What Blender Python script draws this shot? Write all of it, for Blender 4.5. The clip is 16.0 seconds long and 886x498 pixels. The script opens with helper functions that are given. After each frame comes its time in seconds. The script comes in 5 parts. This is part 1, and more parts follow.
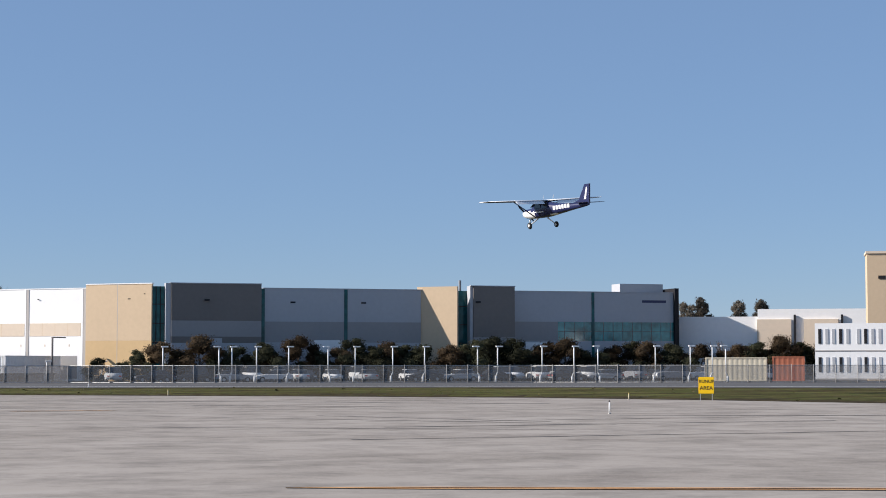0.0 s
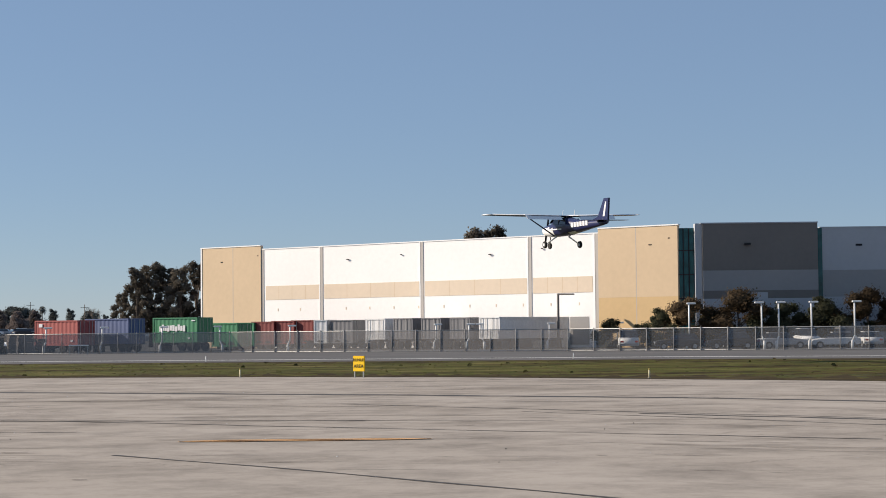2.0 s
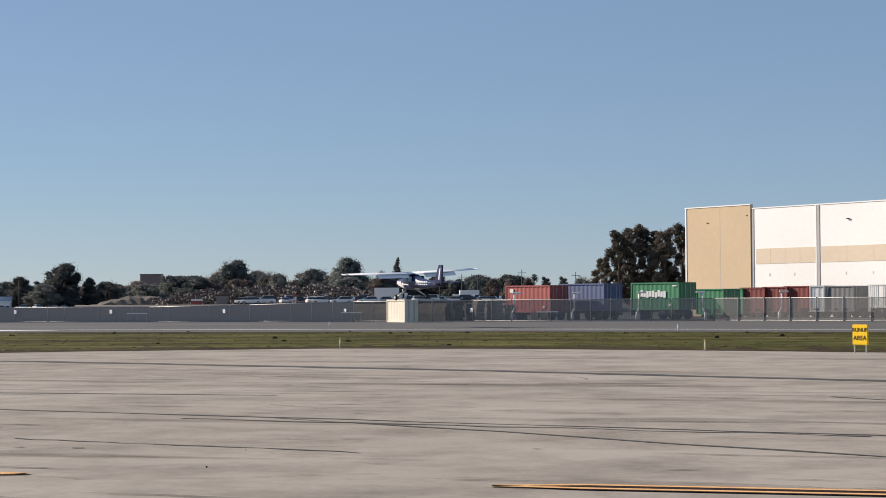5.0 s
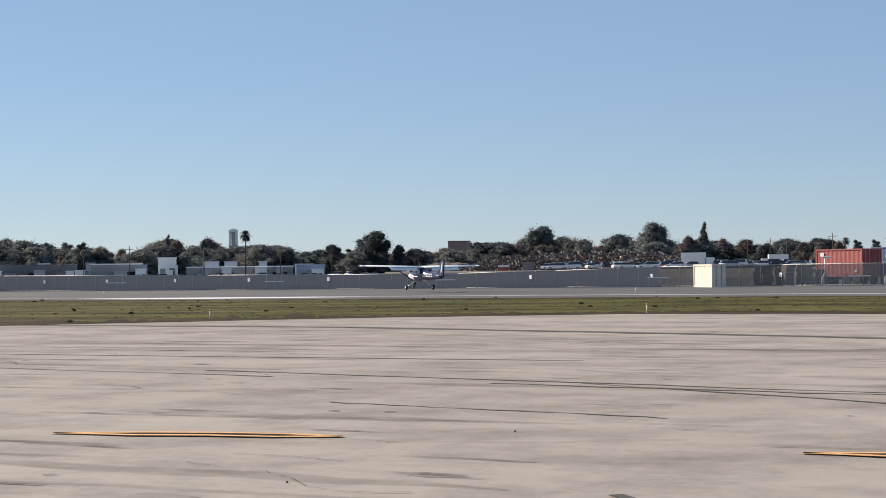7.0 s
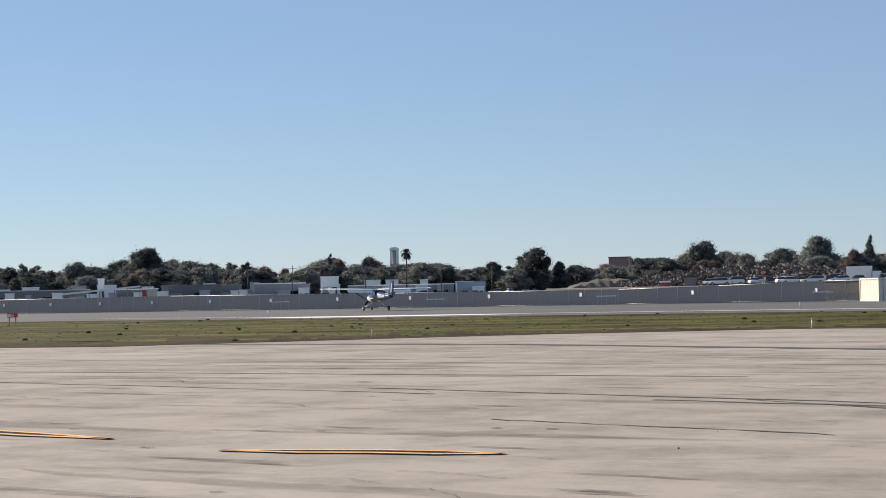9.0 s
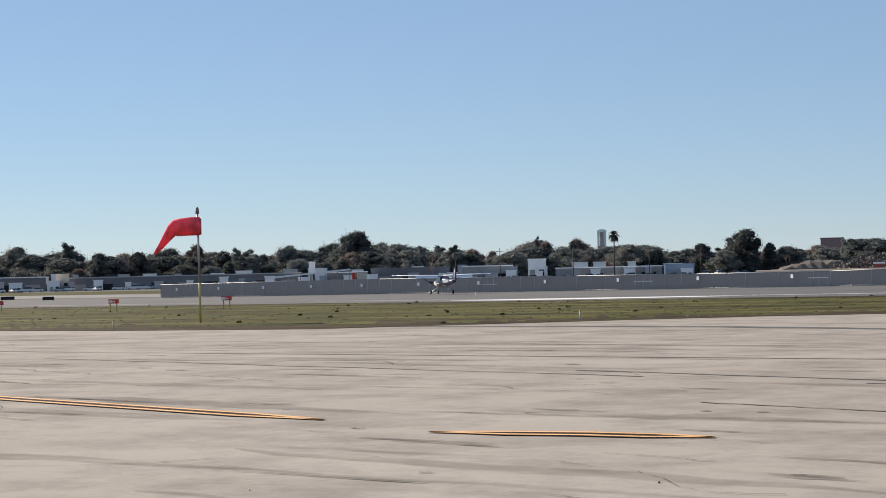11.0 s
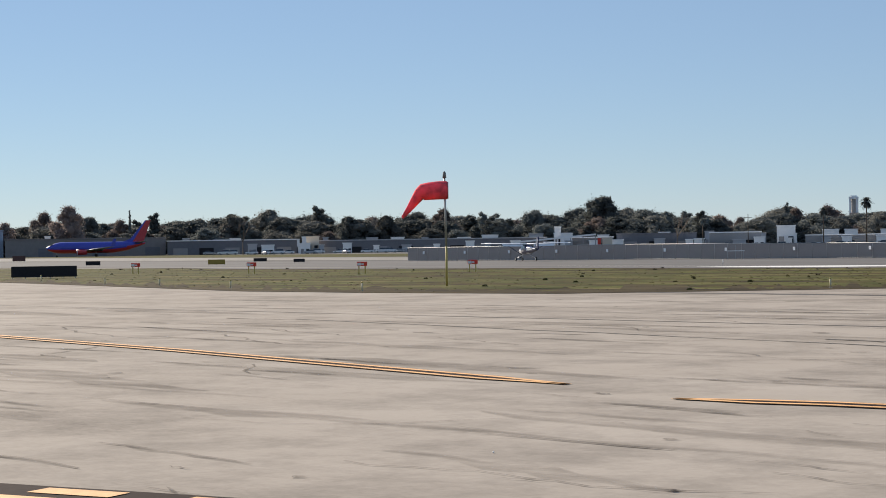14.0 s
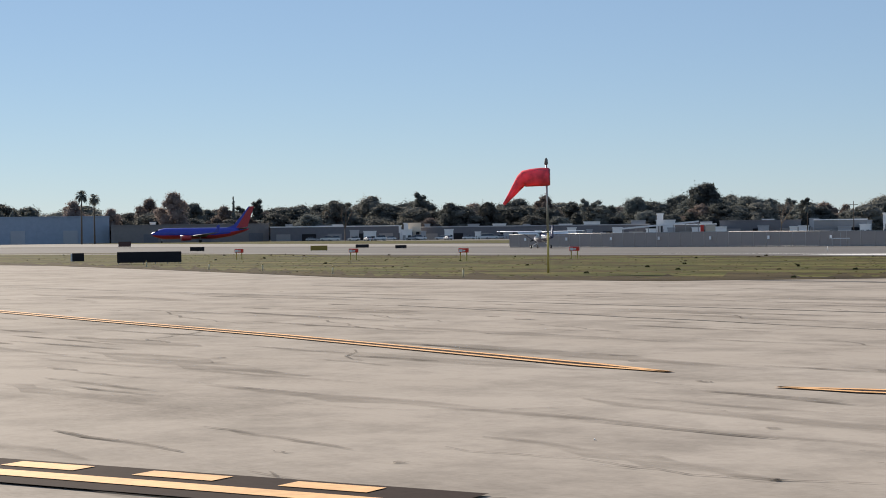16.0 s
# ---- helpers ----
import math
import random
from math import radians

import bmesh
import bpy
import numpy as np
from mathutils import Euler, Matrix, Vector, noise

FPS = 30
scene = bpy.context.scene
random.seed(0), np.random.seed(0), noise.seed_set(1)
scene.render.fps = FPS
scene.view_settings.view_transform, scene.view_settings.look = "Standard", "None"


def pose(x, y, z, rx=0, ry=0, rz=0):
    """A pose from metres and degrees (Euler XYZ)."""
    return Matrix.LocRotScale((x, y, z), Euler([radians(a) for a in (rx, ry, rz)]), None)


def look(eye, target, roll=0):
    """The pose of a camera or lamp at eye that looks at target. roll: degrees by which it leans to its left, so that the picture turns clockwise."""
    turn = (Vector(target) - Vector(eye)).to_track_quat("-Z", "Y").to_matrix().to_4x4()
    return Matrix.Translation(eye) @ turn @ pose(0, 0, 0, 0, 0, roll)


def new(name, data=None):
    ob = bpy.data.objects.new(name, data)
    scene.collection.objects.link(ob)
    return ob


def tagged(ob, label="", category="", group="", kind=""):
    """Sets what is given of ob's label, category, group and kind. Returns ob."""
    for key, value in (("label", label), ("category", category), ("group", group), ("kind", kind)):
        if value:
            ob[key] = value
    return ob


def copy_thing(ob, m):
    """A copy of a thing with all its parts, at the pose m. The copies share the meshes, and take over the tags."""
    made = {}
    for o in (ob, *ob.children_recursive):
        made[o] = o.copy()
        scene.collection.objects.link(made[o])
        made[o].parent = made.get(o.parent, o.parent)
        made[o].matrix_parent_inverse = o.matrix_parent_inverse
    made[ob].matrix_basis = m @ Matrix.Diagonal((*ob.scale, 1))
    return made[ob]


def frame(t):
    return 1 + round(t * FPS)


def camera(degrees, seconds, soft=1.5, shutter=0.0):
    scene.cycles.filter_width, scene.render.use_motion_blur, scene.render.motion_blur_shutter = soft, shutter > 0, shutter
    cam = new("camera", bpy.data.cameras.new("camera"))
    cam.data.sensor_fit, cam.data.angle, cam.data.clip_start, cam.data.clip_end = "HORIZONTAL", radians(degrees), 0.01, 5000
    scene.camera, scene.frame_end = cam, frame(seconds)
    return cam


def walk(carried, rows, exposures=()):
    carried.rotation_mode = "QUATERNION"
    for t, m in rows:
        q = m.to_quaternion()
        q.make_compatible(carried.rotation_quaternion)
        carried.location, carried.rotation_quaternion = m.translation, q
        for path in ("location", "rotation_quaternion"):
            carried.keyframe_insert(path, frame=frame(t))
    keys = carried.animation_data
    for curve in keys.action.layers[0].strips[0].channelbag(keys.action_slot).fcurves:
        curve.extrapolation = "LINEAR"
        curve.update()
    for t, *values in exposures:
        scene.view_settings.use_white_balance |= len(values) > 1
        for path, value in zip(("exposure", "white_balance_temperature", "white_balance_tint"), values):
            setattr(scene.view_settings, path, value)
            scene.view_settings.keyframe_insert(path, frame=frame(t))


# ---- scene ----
# ---- camera ----
cam = camera(27.53, 16.0, soft=0.95)
# seconds, place, then yaw to the right, pitch up, lean; the eye comes forward over the apron while it turns, then stands and pans
ROWS = [
    (0, -18.09, -61.76, 1.99, 24.989, 3.673, 0.058),
    (0.1, -16.42, -58.15, 2.14, 24.402, 3.687, 0.16),
    (0.2, -14.75, -54.54, 2.3, 23.836, 3.7, 0.27),
    (0.3, -13.08, -50.93, 2.45, 23.259, 3.713, 0.376),
    (0.4, -11.41, -47.32, 2.6, 22.641, 3.728, 0.466),
    (0.5, -9.73, -43.71, 2.76, 21.949, 3.747, 0.527),
    (0.6, -8.28, -40.02, 2.71, 21.176, 3.78, 0.545),
    (0.7, -6.82, -36.32, 2.67, 20.342, 3.825, 0.529),
    (0.8, -5.36, -32.63, 2.62, 19.461, 3.869, 0.499),
    (0.9, -3.91, -28.94, 2.58, 18.543, 3.893, 0.477),
    (1, -2.45, -25.25, 2.53, 17.601, 3.884, 0.484),
    (1.1, -2.2, -23.57, 2.45, 16.624, 3.839, 0.535),
    (1.2, -1.94, -21.9, 2.36, 15.604, 3.768, 0.617),
    (1.3, -1.69, -20.22, 2.27, 14.557, 3.674, 0.705),
    (1.4, -1.43, -18.55, 2.19, 13.501, 3.561, 0.778),
    (1.5, -1.18, -16.88, 2.1, 12.452, 3.433, 0.812),
    (1.6, -1.22, -16.93, 2.09, 11.388, 3.276, 0.797),
    (1.7, -1.26, -16.98, 2.09, 10.296, 3.088, 0.748),
    (1.8, -1.31, -17.03, 2.08, 9.213, 2.889, 0.681),
    (1.9, -1.35, -17.09, 2.07, 8.171, 2.697, 0.612),
    (2, -1.39, -17.14, 2.06, 7.206, 2.532, 0.556),
    (2.1, -1.11, -13.71, 2, 6.304, 2.392, 0.513),
    (2.2, -0.83, -10.28, 1.93, 5.442, 2.264, 0.473),
    (2.3, -0.56, -6.86, 1.87, 4.64, 2.151, 0.436),
    (2.4, -0.28, -3.43, 1.8, 3.918, 2.057, 0.404),
    (2.5, 0, 0, 1.74, 3.296, 1.985, 0.378),
    (3, 0, 0, 1.74, 1.553, 1.931, 0.335),
    (3.5, 0, 0, 1.74, -0, 2.077, 0.373),
    (4, 0, 0, 1.74, -2.529, 1.973, 0.324),
    (4.5, 0, 0, 1.74, -5.454, 2.005, 0.324),
    (5, 0, 0, 1.74, -8.489, 1.687, 0.311),
    (7.5, 0, 0, 1.74, -19.822, 0.557, 0.648),
    (8, 0, 0, 1.74, -21.135, 0.652, 0.612),
    (8.2, 0, 0, 1.74, -21.535, 0.792, 0.748),
    (10.5, 0, 0, 1.74, -27.771, 1.435, 1.388),
    (11, 0, 0, 1.74, -29.796, 0.891, 1.385),
    (11.5, 0, 0, 1.74, -31.372, 0.491, 1.405),
    (12, 0, 0, 1.74, -32.645, 0.21, 1.395),
    (12.5, 0, 0, 1.74, -33.997, -0.045, 1.328),
    (13, 0, 0, 1.74, -35.635, -0.15, 1.194),
    (13.5, 0, 0, 1.74, -36.962, -0.15, 1.01),
    (14, 0, 0, 1.74, -37.586, -0.074, 0.846),
    (14.5, 0, 0, 1.74, -38.129, 0.096, 0.742),
    (15, 0, 0, 1.74, -38.97, 0.357, 0.786),
    (15.5, 0, 0, 1.74, -39.884, 0.288, 0.808),
    (16, 0, 0, 1.74, -40.806, -0.455, 0.706),
]
walk(cam, [(t, pose(x, y, z, 0, 0, -yaw) @ pose(0, 0, 0, 90 + pitch) @ pose(0, 0, 0, 0, 0, -lean)) for t, x, y, z, yaw, pitch, lean in ROWS],
     exposures=[(0, 0.26, 6250, 12), (1, 0.34, 6650, 12), (2.5, 0.18, 6950, 12), (5, 0.2, 6950, 12), (7.5, 0.44, 6950, 12), (11, 0.41, 6950, 11), (16, 0.33, 7050, 11)])
# ---- light ----
SUN_TURN, SUN_UP = 162.0, 27.0
world = bpy.data.worlds.new("sky")
scene.world = world
world.use_nodes = True
wn = world.node_tree
sky = wn.nodes.new("ShaderNodeTexSky")
sky.sky_type, sky.sun_disc = "NISHITA", False
sky.sun_elevation, sky.sun_rotation = radians(SUN_UP), radians(90 - SUN_TURN)
sky.air_density, sky.dust_density, sky.ozone_density = 0.8, 0.0, 4.0
haze = wn.nodes.new("ShaderNodeMix")
haze.data_type = "RGBA"
haze.inputs[0].default_value, haze.inputs[7].default_value = 0.6, (1.9, 2.88, 4.5, 1)
wn.links.new(sky.outputs[0], haze.inputs[6]), wn.links.new(haze.outputs[2], wn.nodes["Background"].inputs[0])
wn.nodes["Background"].inputs[1].default_value = 0.098
sun = new("sun", bpy.data.lights.new("sun", "SUN"))
sun.data.energy, sun.data.angle, sun.data.color = 5.8, radians(0.55), (1.0, 0.92, 0.82)
sun_way = Vector((math.cos(radians(SUN_TURN)) * math.cos(radians(SUN_UP)), math.sin(radians(SUN_TURN)) * math.cos(radians(SUN_UP)), math.sin(radians(SUN_UP))))
sun.matrix_world = look(sun_way * 50, (0, 0, 0))


# ---- materials ----
def mat(name, col, rough=0.7, metal=0.0, var=0.15, scale=0.6, fine=14.0, bump=0.0, each=0.0, stretch=(1, 1, 1), spec=0.4):
    """A painted or natural surface: colour varied at two scales, a fine bump, and a shift from object to object."""
    m = bpy.data.materials.new(name)
    m.use_nodes = True
    n, k = m.node_tree.nodes, m.node_tree.links
    b = n["Principled BSDF"]
    b.inputs["Roughness"].default_value, b.inputs["Metallic"].default_value = rough, metal
    b.inputs["Specular IOR Level"].default_value = spec
    tc, mp = n.new("ShaderNodeTexCoord"), n.new("ShaderNodeMapping")
    mp.inputs["Scale"].default_value = stretch
    k.new(tc.outputs["Object"], mp.inputs[0])
    a, c = n.new("ShaderNodeTexNoise"), n.new("ShaderNodeTexNoise")
    a.inputs["Scale"].default_value, a.inputs["Detail"].default_value = scale, 4
    c.inputs["Scale"].default_value, c.inputs["Detail"].default_value = fine, 3
    k.new(mp.outputs[0], a.inputs[0]), k.new(mp.outputs[0], c.inputs[0])
    add = n.new("ShaderNodeMath")
    add.operation = "ADD"
    k.new(a.outputs[0], add.inputs[0]), k.new(c.outputs[0], add.inputs[1])
    last = add
    if each:
        oi, mul = n.new("ShaderNodeObjectInfo"), n.new("ShaderNodeMath")
        mul.operation = "MULTIPLY_ADD"
        mul.inputs[1].default_value, mul.inputs[2].default_value = each, -each / 2
        k.new(oi.outputs["Random"], mul.inputs[0])
        s = n.new("ShaderNodeMath")
        k.new(add.outputs[0], s.inputs[0]), k.new(mul.outputs[0], s.inputs[1])
        last = s
    r = n.new("ShaderNodeMapRange")
    r.inputs[1].default_value, r.inputs[2].default_value = 0.6, 1.4
    r.inputs[3].default_value, r.inputs[4].default_value = 1 - var, 1 + var
    k.new(last.outputs[0], r.inputs[0])
    mx = n.new("ShaderNodeVectorMath")
    mx.operation = "SCALE"
    mx.inputs[0].default_value = col
    k.new(r.outputs[0], mx.inputs["Scale"])
    k.new(mx.outputs[0], b.inputs["Base Color"])
    if bump:
        bp = n.new("ShaderNodeBump")
        bp.inputs["Strength"].default_value, bp.inputs["Distance"].default_value = bump, 0.05
        k.new(c.outputs[0], bp.inputs["Height"]), k.new(bp.outputs[0], b.inputs["Normal"])
    return m


def ramp_mat(name, stops, scale, rough=0.9, stretch=(1, 1, 1), turn=0.0, detail=6, bump=0.3, scale2=8.0, amount2=0.35, same=False, mottle=0.0, spec=0.2, patch=0.9):
    """A ground surface: a colour ramp over broad noise, broken up by fine noise."""
    m = bpy.data.materials.new(name)
    m.use_nodes = True
    n, k = m.node_tree.nodes, m.node_tree.links
    b = n["Principled BSDF"]
    b.inputs["Roughness"].default_value, b.inputs["Specular IOR Level"].default_value = rough, spec
    tc, mp = n.new("ShaderNodeTexCoord"), n.new("ShaderNodeMapping")
    mp.inputs["Scale"].default_value, mp.inputs["Rotation"].default_value = stretch, (0, 0, radians(turn))
    k.new(tc.outputs["Object"], mp.inputs[0])
    a, c = n.new("ShaderNodeTexNoise"), n.new("ShaderNodeTexNoise")
    a.inputs["Scale"].default_value, a.inputs["Detail"].default_value, a.inputs["Roughness"].default_value = scale, detail, 0.6
    c.inputs["Scale"].default_value, c.inputs["Detail"].default_value = scale2, 5
    k.new(mp.outputs[0], a.inputs[0]), k.new(mp.outputs[0] if same else tc.outputs["Object"], c.inputs[0])
    mix = n.new("ShaderNodeMath")
    mix.operation = "MULTIPLY_ADD"
    mix.inputs[1].default_value = amount2
    sub = n.new("ShaderNodeMath")
    sub.operation = "SUBTRACT"
    sub.inputs[1].default_value = amount2 / 2
    k.new(a.outputs[0], sub.inputs[0])
    k.new(c.outputs[0], mix.inputs[0]), k.new(sub.outputs[0], mix.inputs[2])
    r = n.new("ShaderNodeValToRGB")
    while len(r.color_ramp.elements) < len(stops):
        r.color_ramp.elements.new(0.5)
    for e, (p, col) in zip(r.color_ramp.elements, stops):
        e.position, e.color = p, (*col, 1)
    k.new(mix.outputs[0], r.inputs[0])
    if mottle:
        q, s, w = n.new("ShaderNodeTexNoise"), n.new("ShaderNodeMapRange"), n.new("ShaderNodeVectorMath")
        q.inputs["Scale"].default_value, q.inputs["Detail"].default_value, q.inputs["Roughness"].default_value = patch, 11, 0.74
        s.inputs[1].default_value, s.inputs[2].default_value, s.inputs[3].default_value, s.inputs[4].default_value = 0.34, 0.56, 1 - mottle, 1.04
        w.operation = "SCALE"
        k.new(tc.outputs["Object"], q.inputs[0]), k.new(q.outputs[0], s.inputs[0])
        k.new(r.outputs[0], w.inputs[0]), k.new(s.outputs[0], w.inputs["Scale"]), k.new(w.outputs[0], b.inputs["Base Color"])
    else:
        k.new(r.outputs[0], b.inputs["Base Color"])
    bp = n.new("ShaderNodeBump")
    bp.inputs["Strength"].default_value, bp.inputs["Distance"].default_value = bump, 0.03
    k.new(c.outputs[0], bp.inputs["Height"]), k.new(bp.outputs[0], b.inputs["Normal"])
    return m


CONCRETE = ramp_mat("apron concrete", [(0.25, (0.2, 0.172, 0.145)), (0.34, (0.29, 0.255, 0.219)), (0.44, (0.343, 0.304, 0.263)), (0.6, (0.374, 0.333, 0.29)), (0.74, (0.405, 0.363, 0.318))], 0.17, stretch=(0.6, 1.15, 1), turn=8, detail=14, scale2=20.0, amount2=0.28, bump=0.12, same=True, mottle=0.34, spec=0.05, patch=0.45)
GRASS = ramp_mat("short dry grass", [(0.36, (0.034, 0.024, 0.01)), (0.44, (0.09, 0.066, 0.022)), (0.5, (0.064, 0.076, 0.016)), (0.57, (0.1, 0.095, 0.026)), (0.68, (0.15, 0.12, 0.05))], 0.24, stretch=(0.22, 1.2, 1), scale2=1.1, amount2=0.55, bump=0.4, mottle=0.62, spec=0.05, patch=0.16)
ASPHALT = ramp_mat("runway asphalt", [(0.3, (0.085, 0.082, 0.082)), (0.55, (0.115, 0.112, 0.11)), (0.8, (0.15, 0.145, 0.14))], 0.15, stretch=(0.3, 1.5, 1), bump=0.2)
LOT = ramp_mat("old lot asphalt", [(0.3, (0.07, 0.068, 0.066)), (0.6, (0.1, 0.096, 0.09)), (0.8, (0.14, 0.13, 0.12))], 0.05)
PALE = ramp_mat("pale taxiway concrete", [(0.3, (0.16, 0.152, 0.14)), (0.7, (0.26, 0.245, 0.225))], 0.08)
SEAM = mat("tar seam", (0.06, 0.055, 0.05), 0.8, var=0.3)
def worn_mat(name, col, lo, hi, scale):
    """A thin film of rubber or oil that lets the concrete through in flecks."""
    m = mat(name, col, 0.85, var=0.3, scale=0.8, fine=6, spec=0.05)
    n, k = m.node_tree.nodes, m.node_tree.links
    tr, ms, nz, tcx, mpx, rg = n.new("ShaderNodeBsdfTransparent"), n.new("ShaderNodeMixShader"), n.new("ShaderNodeTexNoise"), n.new("ShaderNodeTexCoord"), n.new("ShaderNodeMapping"), n.new("ShaderNodeMapRange")
    mpx.inputs["Scale"].default_value, mpx.inputs["Rotation"].default_value = (0.35, 1.8, 1), (0, 0, radians(8))
    nz.inputs["Scale"].default_value, nz.inputs["Detail"].default_value, nz.inputs["Roughness"].default_value = scale, 9, 0.7
    rg.inputs[1].default_value, rg.inputs[2].default_value, rg.inputs[3].default_value, rg.inputs[4].default_value = 0.36, 0.66, lo, hi
    k.new(tcx.outputs["Object"], mpx.inputs[0]), k.new(mpx.outputs[0], nz.inputs[0]), k.new(nz.outputs[0], rg.inputs[0]), k.new(rg.outputs[0], ms.inputs[0])
    k.new(tr.outputs[0], ms.inputs[1]), k.new(n["Principled BSDF"].outputs[0], ms.inputs[2]), k.new(ms.outputs[0], n["Material Output"].inputs[0])
    return m


STAIN = worn_mat("tyre and oil stain", (0.12, 0.105, 0.09), 0.0, 0.85, 2.2)
SMEAR = worn_mat("faint rubber smear", (0.16, 0.14, 0.12), 0.0, 0.4, 1.1)
YELLOW = mat("yellow marking paint", (0.74, 0.4, 0.16), 0.7, var=0.3, fine=9)
BLACKP = mat("black marking border", (0.03, 0.019, 0.017), 0.85, var=0.3, spec=0.05)
WHITEP = mat("white marking paint", (0.72, 0.71, 0.68), 0.7, var=0.1)
WHITE = mat("white wall paint", (0.88, 0.87, 0.85), 0.75, var=0.04, scale=0.15, fine=2)
TAN = mat("tan wall paint", (0.62, 0.47, 0.31), 0.8, var=0.05, scale=0.2, fine=2)
TAN2 = mat("pale tan band paint", (0.7, 0.58, 0.45), 0.8, var=0.05, scale=0.2, fine=2)
TANLOW = mat("ochre plinth paint", (0.6, 0.42, 0.22), 0.8, var=0.05, scale=0.2, fine=2)
GREYD = mat("dark grey wall paint", (0.185, 0.165, 0.15), 0.8, var=0.07, scale=0.2, fine=2)
GREYM = mat("mid grey wall paint", (0.31, 0.3, 0.295), 0.8, var=0.05, scale=0.2, fine=2)
GREYB = mat("blue grey wall paint", (0.42, 0.43, 0.45), 0.8, var=0.05, scale=0.2, fine=2)
JOINT = mat("recessed joint", (0.45, 0.42, 0.39), 0.8, var=0.05)
GLASS = mat("green tinted glass", (0.012, 0.085, 0.09), 0.12, var=0.5, scale=0.3, fine=1.2, spec=0.3)
DARK = mat("dark openings and parts", (0.025, 0.024, 0.027), 0.6, var=0.2, spec=0.12)
STEEL = mat("galvanised steel", (0.42, 0.42, 0.41), 0.5, 0.6, var=0.12)
POLE = mat("white pole paint", (0.8, 0.8, 0.78), 0.5, var=0.06)
STAKE = mat("faded cream marker paint", (0.66, 0.58, 0.38), 0.6, var=0.1)
DULLY = mat("dull yellow pole paint", (0.55, 0.42, 0.12), 0.6, var=0.12)
RUBBER = mat("black rubber", (0.02, 0.02, 0.02), 0.8, var=0.2)
NAVY = mat("navy gloss paint", (0.02, 0.025, 0.085), 0.28, var=0.05, spec=0.5)
PWHITE = mat("white gloss paint", (0.8, 0.8, 0.8), 0.3, var=0.03, spec=0.5)
WINDOW = mat("dark perspex", (0.02, 0.025, 0.035), 0.06, var=0.1, spec=0.8)
def leaf_mat(name, col):
    """Foliage: some light comes through the leaves."""
    m = mat(name, col, 0.7, var=0.5, scale=0.5, fine=3, each=0.8, spec=0.08)
    n, k = m.node_tree.nodes, m.node_tree.links
    b = n["Principled BSDF"]
    tl, ms = n.new("ShaderNodeBsdfTranslucent"), n.new("ShaderNodeMixShader")
    ms.inputs[0].default_value = 0.48
    k.new(b.inputs["Base Color"].links[0].from_socket, tl.inputs[0])
    k.new(b.outputs[0], ms.inputs[1]), k.new(tl.outputs[0], ms.inputs[2]), k.new(ms.outputs[0], n["Material Output"].inputs[0])
    return m


# far foliage: distance haze is mixed into these paler, greyer leaf colours
HAZE_LEAF, HAZE_LEAF2, HAZE_LEAF3 = leaf_mat("haze lightened green foliage", (0.145, 0.158, 0.15)), leaf_mat("haze lightened olive brown foliage", (0.2, 0.165, 0.15)), leaf_mat("haze greyed green foliage", (0.17, 0.17, 0.152))
BRIGHT = mat("bright white plate", (0.92, 0.92, 0.92), 0.4, var=0.02)
SOCK = leaf_mat("faded red cloth", (0.9, 0.17, 0.21))
# strong noise in the teal colour paints patchy reflections on the window band
WINGLASS = mat("teal glass with painted reflections", (0.04, 0.2, 0.2), 0.1, var=0.9, scale=0.35, fine=1.0, spec=0.9)
LEAFO = leaf_mat("olive brown shrub foliage", (0.085, 0.06, 0.036))
LEAFN = leaf_mat("near haze lightened green foliage", (0.056, 0.058, 0.034))
LEAFG = leaf_mat("dark eucalyptus foliage", (0.115, 0.1, 0.08))
BARE = mat("bare twigs", (0.16, 0.12, 0.09), 0.8, var=0.3, each=0.4)
BARK = mat("grey brown bark", (0.11, 0.085, 0.065), 0.9, var=0.3, fine=8, bump=0.4)
SIGNY = mat("yellow sign face", (0.85, 0.52, 0.0), 0.5, var=0.06)
REDP = mat("red sign face", (0.78, 0.06, 0.035), 0.5, var=0.1)
DUST = mat("dusty brown heap", (0.16, 0.132, 0.11), 0.9, var=0.4, each=0.6)


def paint(name, col, rough=0.55):
    return mat(name, col, rough, var=0.13, scale=0.7, fine=5)


CRED, CBLUE, CGREEN, CCREAM, CRUST = (paint("red container paint", (0.36, 0.085, 0.075)), paint("slate blue container paint", (0.085, 0.12, 0.24)),
                                      paint("green container paint", (0.035, 0.21, 0.1)), paint("cream container paint", (0.68, 0.6, 0.45)), paint("rust orange container paint", (0.45, 0.15, 0.08)))
CGREY = paint("grey trailer paint", (0.33, 0.34, 0.37))


# ---- mesh helpers ----
def box(bm, x, y, z, sx, sy, sz, turn=0.0, mi=0):
    """A box with its base middle at x, y, z."""
    m = pose(x, y, z + sz / 2, 0, 0, turn) @ Matrix.Diagonal((sx, sy, sz, 1))
    vs = bmesh.ops.create_cube(bm, size=1, matrix=m)["verts"]
    for f in {f for v in vs for f in v.link_faces}:
        f.material_index = mi
    return vs


def rod(bm, a, b, r, r2=None, n=8, mi=0):
    a, b = Vector(a), Vector(b)
    m = Matrix.Translation((a + b) / 2) @ (b - a).to_track_quat("Z", "Y").to_matrix().to_4x4()
    vs = bmesh.ops.create_cone(bm, cap_ends=True, segments=n, radius1=r, radius2=r if r2 is None else r2, depth=(b - a).length, matrix=m)["verts"]
    for f in {f for v in vs for f in v.link_faces}:
        f.material_index = mi
        f.smooth = len(f.verts) == 4 and n > 5


